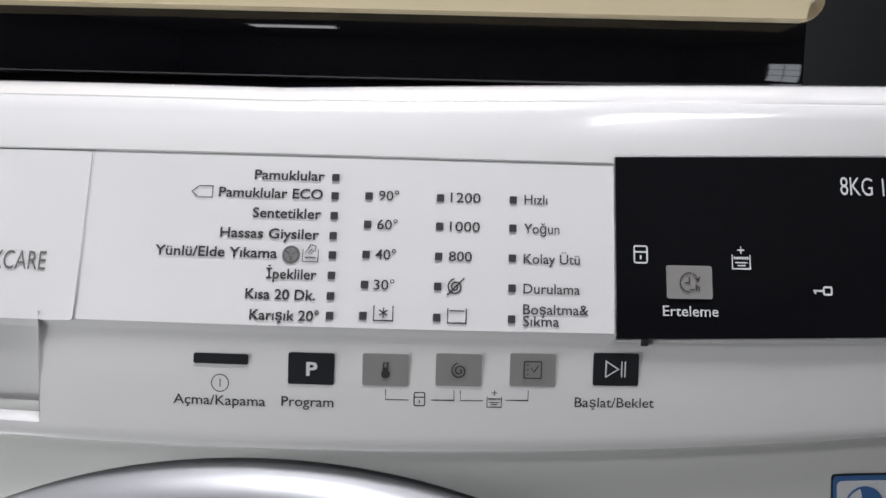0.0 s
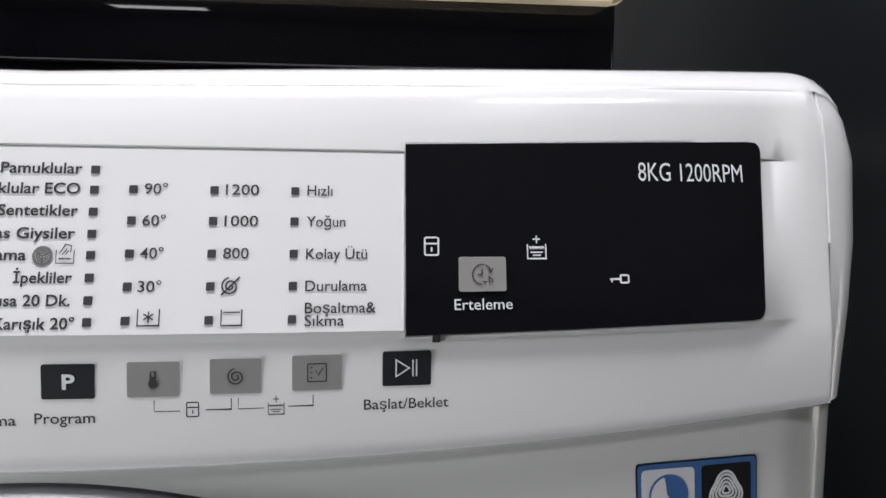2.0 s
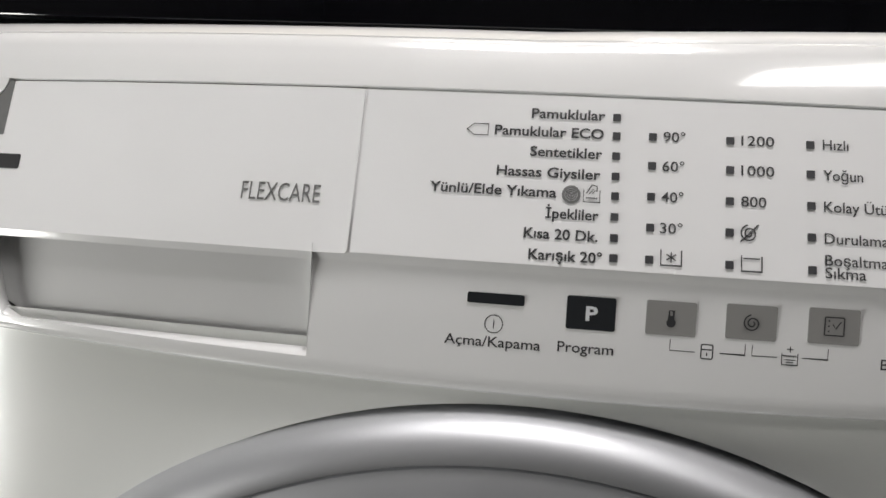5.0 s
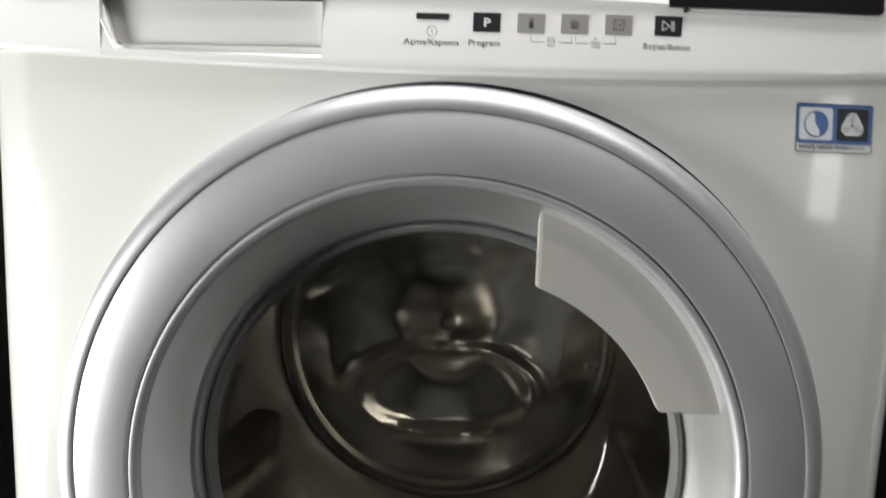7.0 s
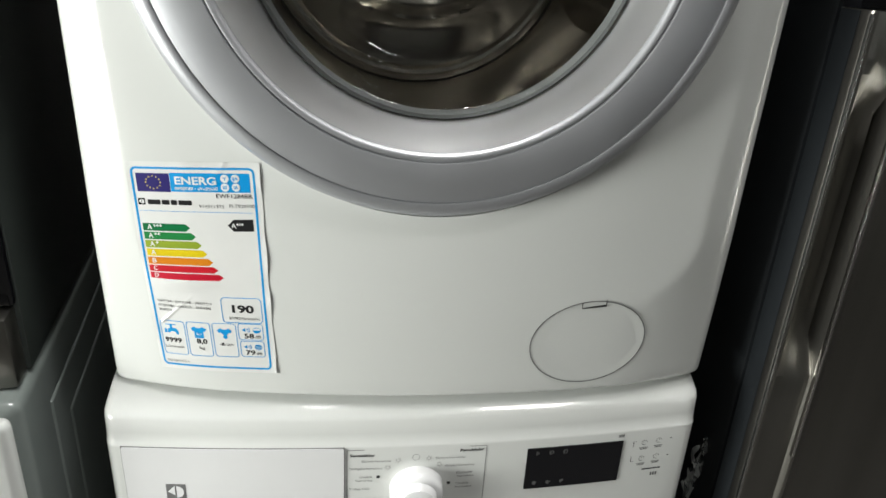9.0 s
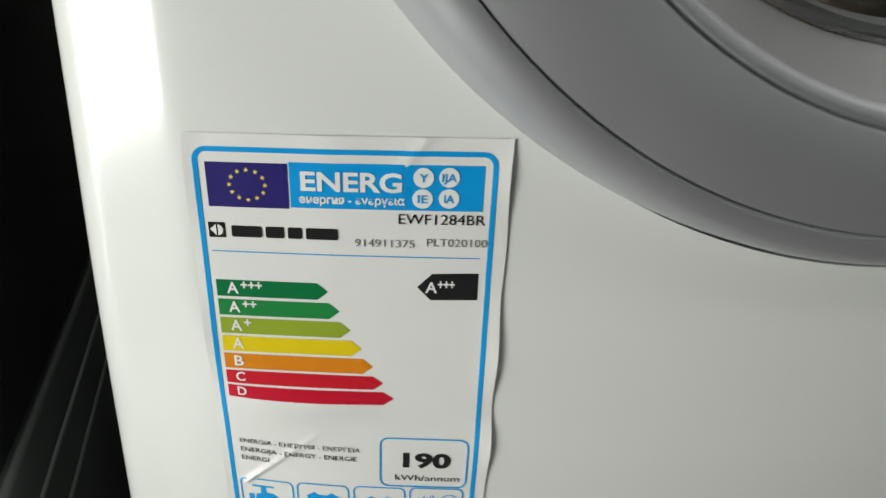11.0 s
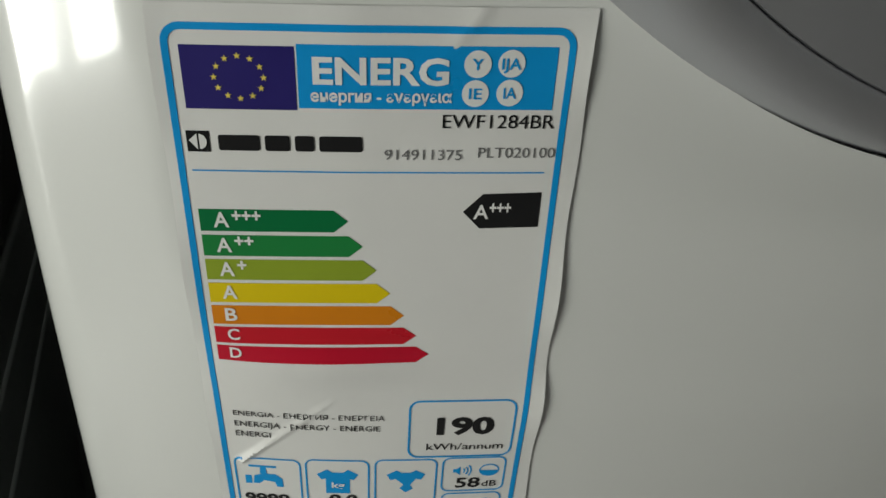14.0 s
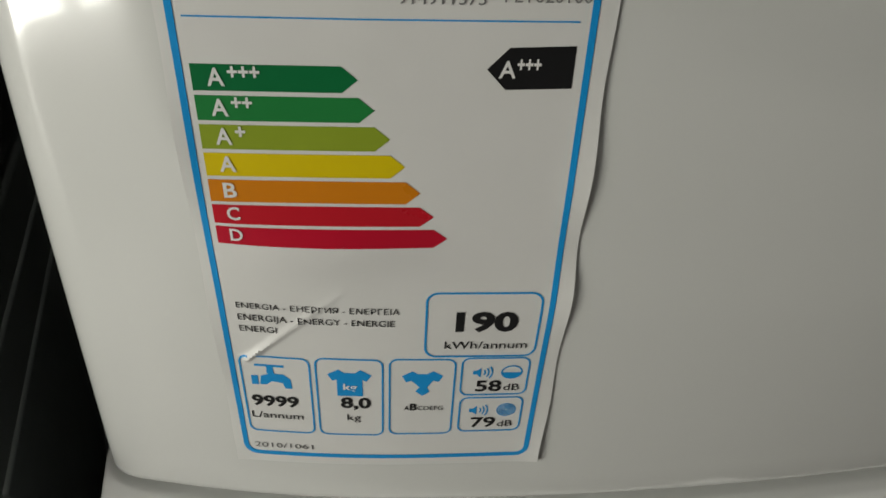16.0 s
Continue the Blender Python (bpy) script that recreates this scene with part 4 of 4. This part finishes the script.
    shirt = [(33.4, -148.2), (35.2, -149.6), (38.8, -149.6), (40.6, -148.2), (44.2, -150.4), (42.6, -153.0), (41.2, -152.4), (41.2, -159.4), (32.8, -159.4), (32.8, -152.4), (31.4, -153.0), (29.8, -150.4)]
    bm = bmesh.new()
    f = bm.faces.new([bm.verts.new(lab(x, z, 0.00012)) for x, z in [(x + 1.4, z) for x, z in shirt[::-1]]])
    bmesh.ops.triangulate(bm, faces=[f])
    part("shirt_symbol", bm, BLUE, energy, "blue shirt symbol", smooth=False)
    label_text("kg", 36.2, 40.8, 156.6, 2.6, PRINT_WHITE, 0.02, 0.0003)
    bm = bmesh.new()
    twist = [(57.4, -148.4), (59.2, -149.6), (62.4, -149.6), (64.2, -148.4), (67.6, -150.4), (66.2, -153.0), (64.4, -152.4), (62.4, -155.4), (63.4, -157.2), (61.0, -159.0), (58.6, -157.0), (60.0, -155.2), (57.2, -152.4), (55.4, -153.0), (54.0, -150.4)]
    f = bm.faces.new([bm.verts.new(lab(x, z, 0.00012)) for x, z in [(x + 1.5, z) for x, z in twist[::-1]]])
    bmesh.ops.triangulate(bm, faces=[f])
    part("wringing_symbol", bm, BLUE, energy, "blue wrung shirt symbol", smooth=False)
    for V, wash in ((149.2, True), (166.0, False)):
        bm = bmesh.new()
        f = bm.faces.new([bm.verts.new(lab(x, z, 0.00012)) for x, z in ((79.0, -V + 0.8), (79.0, -V - 0.8), (80.2, -V - 0.8), (81.6, -V - 2.0), (81.6, -V + 2.0), (80.2, -V + 0.8))])
        for r in (1.6, 2.8, 4.0):
            stroke(bm, arc(81.4, -V, r, -38, 38, 8), 0.5, lab, 0.00012)
        part("sound_symbol", bm, BLUE, energy, "blue loudspeaker symbol", smooth=False)
        bm = bmesh.new()
        if wash:
            stroke(bm, arc(92.0, -V, 3.4, 0, 360, 24, 2.6)[:-1], 0.5, lab, 0.00012, True)
            bm.faces.new([bm.verts.new(lab(x, z, 0.00012)) for x, z in arc(92.0, -V - 0.1, 3.2, 180, 360, 14, 2.4)])
        else:
            for r in (0.8, 1.6, 2.4, 3.2):
                stroke(bm, arc(92.0, -V, r, 0, 360, 22, r * 0.85)[:-1], 0.45, lab, 0.00012, True)
        part("drum_symbol", bm, BLUE, energy, "blue drum symbol", smooth=False)


energy_label()


# ---- care sticker at the upper corner of the front ----
def care_sticker():
    st = thing("care_sticker", (0.233, 0.017, 1.4935), "small blue and white wool-care sticker on the washing machine", "sticker")

    def f(x, z, lift):
        return front(x + 0.0022 + (1.508 - z) * 0.06, z - 0.0030, 0.0004 + lift)
    x0, x1, z0, z1 = 0.2075, 0.2580, 1.4930, 1.5225
    part("backing", wide_plate(bmesh.new(), x0, x1, z0, z1, f, 0.0, -0.0006, 10, 2, 0.0016), PRINT_BLACK, st, "black edge")
    part("white_strip", wide_plate(bmesh.new(), x0 + .0006, x1 - .0006, z0 + .0005, z0 + 0.008, f, 0.0002, 0, 10, 2, 0.0010), STICKER_WHITE, st)
    part("blue_field", wide_plate(bmesh.new(), x0 + .0006, x1 - .0006, z0 + .0052, z1 - .0006, f, 0.0003, 0, 10, 2, 0.0016), STICKER_BLUE, st, "blue field")
    part("white_pane", wide_plate(bmesh.new(), 0.2095, 0.2310, 1.5005, 1.5200, f, 0.0005, 0.0003, 6, 2, 0.0018), STICKER_WHITE, st, "white rounded square")
    part("black_pane", wide_plate(bmesh.new(), 0.2340, 0.2550, 1.5005, 1.5200, f, 0.0005, 0.0003, 6, 2, 0.0014), PRINT_BLACK, st, "black rounded square")
    bm = bmesh.new()
    bm.faces.new([bm.verts.new(f(x, z, 0.0007)) for x, z in arc(0.2203, 1.5100, 0.0080, 0, 350, 30)])
    disc = part("blue_disc", bm, STICKER_BLUE, st, "blue disc")
    bm = bmesh.new()
    left = arc(0.2203, 1.5100, 0.0072, 105, 285, 20)
    bm.faces.new([bm.verts.new(f(x, z, 0.0009)) for x, z in left + [(0.2225, 1.5062), (0.2195, 1.5105), (0.2190, 1.5150)]])
    part("white_wave", bm, STICKER_WHITE, disc, "white wave shape")
    bm = bmesh.new()
    for r in (0.0016, 0.0030, 0.0044, 0.0058, 0.0070):
        stroke(bm, [(0.2442 + r * (0.92 + 0.14 * math.cos(3 * a)) * math.sin(a), 1.5098 + r * (0.92 + 0.14 * math.cos(3 * a)) * math.cos(a)) for a in [2 * math.pi * k / 40 for k in range(40)]], 0.0009, f, 0.0007, True)
    part("yarn_shape", bm, STICKER_WHITE, st, "pale rounded skein shape")
    part("lettering", letters(bmesh.new(), "WOOL HAND WASH", 0.2092, 0.2432, 1.4952, 0.0022, f, 0.0005, 0.03), PRINT_BLACK, st, smooth=False)
    part("lettering", letters(bmesh.new(), "SAFE", 0.2440, 0.2535, 1.4952, 0.0022, f, 0.0005), INK_GREY, st, smooth=False)


care_sticker()


# ---- tumble dryer below ----
def dry(x, z, lift=0.0):
    y = 0.2 * x * x + 0.03 * x - 0.002
    d = abs(x + 0.004) - 0.290
    if d > 0:
        y += 0.012 - math.sqrt(max(0.0, 0.012 ** 2 - min(0.012, d) ** 2))
    return Vector((x, y - lift, z))


dryer = thing("tumble_dryer", (-0.004, 0.3, 0.0), "white tumble dryer with a round knob, standing under the washing machine", "tumble dryer")


def tumble_dryer():
    bm = bmesh.new()
    xs = [-0.306, -0.3055, -0.304, -0.301, -0.2975, -0.294] + [-0.294 + 0.580 * i / 30 for i in range(1, 31)] + [0.2895, 0.293, 0.296, 0.2975, 0.298]
    prof = [(0.06, 0.02), (0.06, 0.004), (0.064, 0.0), (0.30, 0.0), (0.55, 0.0), (0.70, 0.0), (0.800, 0.0), (0.8030, 0.0004), (0.8050, 0.0022), (0.8160, 0.0030), (0.8300, 0.0042), (0.8345, 0.0070), (0.8420, 0.0240), (0.8480, 0.0400), (0.8500, 0.0500), (0.8500, 0.25), (0.8500, 0.56)]

    def place(x, k):
        z, dy = prof[int(k)]
        p = dry(x, z, 0)
        return Vector((x, min(0.57, p.y + dy), z))
    grid(bm, xs, list(range(len(prof))), place)
    for x, s in ((-0.306, -1), (0.298, 1)):
        grid(bm, [0, 1], [0.06, 0.45, 0.829], lambda u, z: Vector((x, dry(x, z).y + 0.004 + (0.55 - dry(x, z).y) * u, z)), flip=s < 0)
    bmesh.ops.recalc_face_normals(bm, faces=bm.faces)
    part("body", bm, ENAMEL, dryer, "white enamelled cabinet with a chamfered top edge")
    for x in (-0.25, 0.24):
        for y in (0.08, 0.48):
            part("foot", box(bmesh.new(), x - .02, x + .02, y - .02, y + .02, 0.006, 0.062, 0.004), RUBBER, dryer, "short dark foot")
    bm = bmesh.new()
    wide_plate(bm, -0.2895, -0.0775, 0.700, 0.8015, dry, 0.0016, -0.002, 16, 4, 0.002)
    tank = part("water_tank_front", bm, PANEL, dryer, "closed white water tank front")
    bm = bmesh.new()
    wide_plate(bm, -0.2902, -0.0768, 0.6993, 0.8022, dry, 0.0006, -0.002, 16, 4)
    part("tank_seam", bm, INK_GREY, tank, "thin dark seam")
    bm = bmesh.new()
    plate(bm, rounded_rect(-0.2510, -0.2320, 0.7400, 0.7590, 0.0003, 1), dry, 0.0019)
    emb = part("emblem", bm, INK_GREY, tank, "dark square emblem")
    bm = bmesh.new()
    plate(bm, [(-0.2495, 0.7500), (-0.2425, 0.7455), (-0.2425, 0.7500), (-0.2425, 0.7570)], dry, 0.0023)
    plate(bm, [(-0.2410, 0.7420)] + arc(-0.2410, 0.7495, 0.0070, -80, 80, 10) + [(-0.2410, 0.7570)], dry, 0.0023)
    part("emblem_leaf", bm, PANEL, emb)
    for k, w in enumerate((0.014, 0.010, 0.016)):
        part("brand_bar", plate(bmesh.new(), rounded_rect(-0.262 + 0.0155 * k, -0.262 + 0.0155 * k + w * 0.9, 0.7300, 0.7345, 0.0006, 2), dry, 0.0019), INK_GREY, tank, "plain dark bar in place of a brand name")
    say(tank, "GENTLECARE", -0.1380, -0.1060, 0.7265, 0.0048, INK_GREY, f=dry, lift=0.0019)
    # program field
    icon("program_frame", dryer, INK_GREY, [(rounded_rect(-0.0745, 0.0655, 0.690, 0.7985, 0.0004, 1), True)], f=dry, lift=0.0004, w=0.0005)
    for t, x0, x1, z, b in (("Sentetikler", -0.0715, -0.0470, 0.7905, 0.03), ("Pamuklular", 0.0385, 0.0630, 0.7925, 0.03)):
        say(dryer, t, x0, x1, z, 0.0032, INK, b, dry, 0.0004)
    for t, x0, x1, z in (("Ekstra kurutma", -0.0600, -0.0310, 0.7835), ("Dolaplık kurutma", -0.0720, -0.0400, 0.7745), ("Ütülük", -0.0620, -0.0490, 0.7640), ("kurutma", -0.0660, -0.0490, 0.7595), ("Kolay Ütü", -0.0720, -0.0520, 0.7490),
                         ("Ekstra kurutma", 0.0140, 0.0440, 0.7845), ("Güçlü kurutma", 0.0240, 0.0540, 0.7745), ("Dolaplık", 0.0360, 0.0530, 0.7650), ("kurutma", 0.0370, 0.0540, 0.7605), ("Ütülük", 0.0360, 0.0500, 0.7510), ("kurutma", 0.0360, 0.0530, 0.7465)):
        say(dryer, t, x0, x1, z, 0.0026, INK_GREY, 0.0, dry, 0.0004)
    for x, z in ((-0.0240, 0.7850), (0.0070, 0.7860), (-0.0340, 0.7765), (0.0180, 0.7780)):
        icon("dryness_symbol", dryer, INK_GREY, [(arc(x, z, 0.0018, 0, 360, 16), False)] + [([(x + 0.0025 * math.cos(a), z + 0.0025 * math.sin(a)), (x + 0.0034 * math.cos(a), z + 0.0034 * math.sin(a))], False) for a in [k * math.pi / 4 for k in range(8)]], f=dry, lift=0.0004, w=0.0004)
    for x, z in ((-0.0435, 0.7650), (0.0285, 0.7535)):
        icon("dryness_symbol", dryer, INK, [], f=dry, lift=0.0004, fills=[arc(x, z, 0.0019, 0, 345, 18)])
    icon("off_symbol", dryer, INK_GREY, [(arc(-0.0060, 0.7880, 0.0036, 0, 360, 24), False)], f=dry, lift=0.0004, w=0.0004)
    # knob
    bm = lathe(bmesh.new(), [(0.0275, 0.0), (0.0272, -0.010), (0.0262, -0.016), (0.0235, -0.0185), (0.0205, -0.0190), (0.0198, -0.024), (0.0180, -0.0275), (0.0120, -0.029), (0.0005, -0.0295)], (-0.0045, 0.7490), 64)
    part("program_knob", bm, PANEL, dryer, "round white program knob")
    # display
    bm = bmesh.new()
    wide_plate(bm, 0.1090, 0.2140, 0.7385, 0.7905, dry, 0.0012, -0.001, 12, 3, 0.001)
    dd = part("display_window", bm, BLACK_GLOSS, dryer, "black display window, switched off")
    for k, x in enumerate((0.1200, 0.1350, 0.1500)):
        icon("display_symbol", dd, INK_GREY, [(arc(x, 0.7845, 0.0022, 0, 360, 3 + 5 * k), False), ([(x - .001, 0.7835), (x - .001, 0.7855)], False)], f=dry, lift=0.0015, w=0.0006)
        icon("display_symbol", dd, INK_GREY, [(arc(x, 0.7460, 0.0020, 0, 300, 12), False)], f=dry, lift=0.0015, w=0.0007, fills=[arc(x, 0.7460, 0.0012, 0, 340, 10)])
    for x, z in ((0.2390, 0.7850), (0.2560, 0.7860), (0.2390, 0.7640), (0.2560, 0.7650)):
        icon("option_symbol", dryer, INK_GREY, [(arc(x, z, 0.0030, 0, 300, 16), False), ([(x, z), (x, z + 0.0018)], False)], f=dry, lift=0.0004, w=0.0005)
        icon("option_bar", dryer, INK_GREY, [], f=dry, lift=0.0004, fills=[rounded_rect(x - 0.005, x + 0.005, z - 0.0072, z - 0.0062, 0.0002, 1), rounded_rect(x - 0.004, x + 0.004, z - 0.0090, z - 0.0080, 0.0002, 1)])
    for z in (0.7865, 0.7640):
        icon("indicator_lamp", dryer, INK, [], f=dry, lift=0.0004, fills=[rounded_rect(0.2690, 0.2706, z, z + 0.0016, 0.0003, 2)])
    icon("link_mark", dryer, INK, [([(0.2265, 0.7800), (0.2265, 0.7870), (0.2300, 0.7870)], False), ([(0.2265, 0.7680), (0.2265, 0.7610), (0.2300, 0.7610)], False)], f=dry, lift=0.0004, w=0.0005)
    icon("power_key", dryer, INK, [], f=dry, lift=0.0004, fills=[rounded_rect(0.2420, 0.2640, 0.7480, 0.7496, 0.0002, 1)])
    icon("model_bars", dryer, INK_GREY, [], f=dry, lift=0.0004, fills=[rounded_rect(0.2080 + 0.0022 * k, 0.2096 + 0.0022 * k, 0.7950, 0.7985, 0.0002, 1) for k in range(3)])
    icon("bar_mark", dryer, INK_GREY, [], f=dry, lift=0.0004, fills=[rounded_rect(0.2530 + 0.0030 * k, 0.2550 + 0.0030 * k, 0.7390, 0.7435, 0.0002, 1) for k in range(3)])


tumble_dryer()
dryer.location.z -= 0.006


# ---- oven standing on the washing machine ----
def top_oven():
    ov = thing("oven", (-0.03, 0.3, 1.665), "cream oven with black glass front, standing on the washing machine", "oven")
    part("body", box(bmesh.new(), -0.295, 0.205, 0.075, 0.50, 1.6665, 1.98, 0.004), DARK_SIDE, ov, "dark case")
    part("glass_front", box(bmesh.new(), -0.300, 0.2115, 0.061, 0.0745, 1.6670, 1.7000, 0.0012), BLACK_GLASS, ov, "black reflective glass")
    bm = bmesh.new()
    pts = rounded_rect(-0.306, 0.2175, 1.6945, 1.96, 0.010, 6)
    plate(bm, pts, lambda x, z, l: Vector((x, 0.075 - l, z)), 0.0215, 0.001)
    bmesh.ops.bevel(bm, geom=[e for e in bm.edges if all(abs(v.co.y - 0.0535) < 1e-5 for v in e.verts)], offset=0.006, segments=4, affect="EDGES")
    part("front_panel", bm, CREAM, ov, "cream front panel with rounded corners")


top_oven()


# ---- refrigerator beside the machines ----
def refrigerator():
    fr = thing("refrigerator", (0.66, 0.35, 0.0), "tall stainless steel refrigerator with two doors and pocket handles", "refrigerator")
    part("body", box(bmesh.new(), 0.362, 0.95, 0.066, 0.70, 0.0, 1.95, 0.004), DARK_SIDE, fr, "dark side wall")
    bm = bmesh.new()
    box(bm, 0.366, 0.946, 0.058, 0.0665, 0.04, 1.93)
    part("door_gasket", bm, RUBBER, fr, "black rubber door gasket")

    def slab(name, z0, z1, pocket=None):
        bm = bmesh.new()
        prof = [(0.3605, 0.058), (0.3605, 0.030), (0.3606, 0.0215), (0.3614, 0.0180), (0.3632, 0.0160), (0.3660, 0.0150)]
        xs = list(range(len(prof)))
        grid(bm, xs, [z0, z1], lambda k, z: Vector((prof[int(k)][0], prof[int(k)][1], z)))
        if pocket:
            p0, p1 = pocket
            pr = [(0.3660, 0.0150), (0.3690, 0.0200), (0.3750, 0.0340), (0.3880, 0.0420), (0.3980, 0.0420), (0.4035, 0.0360), (0.4050, 0.0120), (0.4060, 0.0085), (0.4085, 0.0075), (0.4120, 0.0100), (0.4200, 0.0125), (0.95, 0.0140)]
            zs = [z0, p0 - 0.03, p0] + [p0 + (p1 - p0) * i / 8 for i in range(1, 8)] + [p1, p1 + 0.03, z1]

            def pk(k, z):
                x, y = pr[int(k)]
                if z < p0 - 0.001 or z > p1 + 0.001:
                    y = min(y, 0.0150)
                elif 0 < k < 6:
                    w = min(1.0, (z - p0) / 0.03, (p1 - z) / 0.03)
                    y = 0.015 + (y - 0.015) * max(0.0, w) ** 0.5
                return Vector((x, y, z))
            grid(bm, list(range(len(pr))), zs, pk)
        else:
            grid(bm, [0.3660, 0.66, 0.95], [z0, z1], lambda x, z: Vector((x, 0.0150, z)))
        for z, f in ((z0, False), (z1, True)):
            vs = [bm.verts.new(Vector((x, y, z))) for x, y in prof] + [bm.verts.new((0.95, 0.0140, z)), bm.verts.new((0.95, 0.058, z))]
            bm.faces.new(vs if f else vs[::-1])
        bmesh.ops.remove_doubles(bm, verts=bm.verts, dist=1e-5)
        d = part(name, bm, BRUSHED, fr, "brushed stainless steel door")
        bm = bmesh.new()
        grid(bm, [0, 1], [z0 + .001, z1 - .001], lambda u, z: Vector((0.3600, 0.0300 + 0.0275 * u, z)), flip=True)
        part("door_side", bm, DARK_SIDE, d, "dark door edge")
        # Bright strip laid along the rounded door edge in place of its highlight.
        part("edge_strip", box(bmesh.new(), 0.3612, 0.3640, 0.0148, 0.0200, z0 + .002, z1 - .002, 0.0011), BRIGHT_EDGE, d, "bright strip for the highlight along the vertical door edge")
        if pocket:
            # Grip edge made brighter than the door, so its highlight line shows.
            part("handle_edge", box(bmesh.new(), 0.4042, 0.4075, 0.0060, 0.0120, pocket[0] - 0.100, pocket[1] + 0.02, 0.0013), BRIGHT_EDGE, d, "grip edge of the pocket handle, its highlight put in as bright steel")
        return d
    slab("upper_door", 1.2330, 1.92)
    slab("lower_door", 0.08, 1.2220, (0.862, 1.170))
    part("middle_rail", box(bmesh.new(), 0.362, 0.948, 0.035, 0.060, 1.2225, 1.2325), BLACK_GLOSS, fr, "black gap between the doors")


refrigerator()


# ---- stack on the other side ----
def left_stack():
    wa = thing("white_appliance", (-0.63, 0.3, 0.0), "white appliance beside the dryer, its shaded side coloured grey-green", "appliance")
    st = thing("dishwasher", (-0.62, 0.25, 0.853), "stainless steel fronted appliance with grey-green side, standing on a white appliance", "appliance")
    def turn(bm):
        bmesh.ops.transform(bm, matrix=Matrix.Translation((-0.376, 0.040, 0)) @ Matrix.Rotation(radians(9), 4, "Z"), verts=bm.verts)
        return bm
    # Cabinet takes the shade-toned enamel; only the front panel stays white.
    part("body", turn(box(bmesh.new(), -0.58, 0.002, -0.045, 0.52, 0.0, 0.852, 0.012, 4)), SHADED_SIDE, wa, "glossy cabinet, shade on its side put into a grey-green colour")
    part("side_panel", turn(box(bmesh.new(), -0.006, 0.0045, 0.035, 0.49, 0.08, 0.800, 0.0024, 3)), SHADED_SIDE, wa, "pressed field of the cabinet side")
    part("side_panel", turn(box(bmesh.new(), -0.006, 0.0070, 0.085, 0.45, 0.13, 0.755, 0.0024, 3)), SHADED_SIDE, wa, "pressed field of the cabinet side")
    part("front_panel", turn(box(bmesh.new(), -0.58, -0.004, -0.066, -0.0455, 0.05, 0.846, 0.010, 4)), ENAMEL, wa, "white enamelled front")
    part("body", turn(box(bmesh.new(), -0.55, 0.0, 0.012, 0.47, 0.8535, 1.90, 0.003)), GREEN_SIDE, st, "grey-green painted side wall")
    part("door", turn(box(bmesh.new(), -0.55, -0.012, -0.022, 0.0005, 0.9300, 1.88, 0.004)), BRUSHED, st, "brushed stainless steel door")
    part("kick_panel", turn(box(bmesh.new(), -0.55, -0.004, -0.020, 0.0115, 0.8540, 0.9255, 0.003)), BRUSHED, st, "stainless steel base panel")
    part("door_edge", turn(box(bmesh.new(), -0.54, -0.001, 0.0008, 0.0115, 0.9300, 1.050, 0.001)), BLACK_GLOSS, st, "black recess at the door edge")
    part("edge_strip", turn(box(bmesh.new(), -0.54, -0.002, 0.0008, 0.0115, 1.052, 1.88, 0.001)), GREEN_SIDE, st)


left_stack()


# ---- crumpled plastic wrap in the gap beside the dryer ----
def plastic_wrap():
    film = glass_mat("clear_plastic_film", (0.80, 0.82, 0.82), 1.5)
    wrap = thing("plastic_wrap", (0.325, 0.06, 0.0), "crumpled clear plastic wrap hanging beside the dryer", "plastic wrap")
    bm = bmesh.new()

    def f(u, v):
        n = noise.noise_vector(Vector((u * 6, v * 9, 1.7)))
        return Vector((0.313 + 0.020 * u + 0.010 * n.x, 0.035 + 0.03 * v * (1 - v) + 0.016 * n.y + 0.02 * u, 0.56 + 0.215 * v + 0.012 * n.z - 0.03 * u))
    grid(bm, [i / 10 for i in range(11)], [j / 30 for j in range(31)], f)
    part("film", bm, film, wrap, "shiny crumpled film", smooth=False)


plastic_wrap()
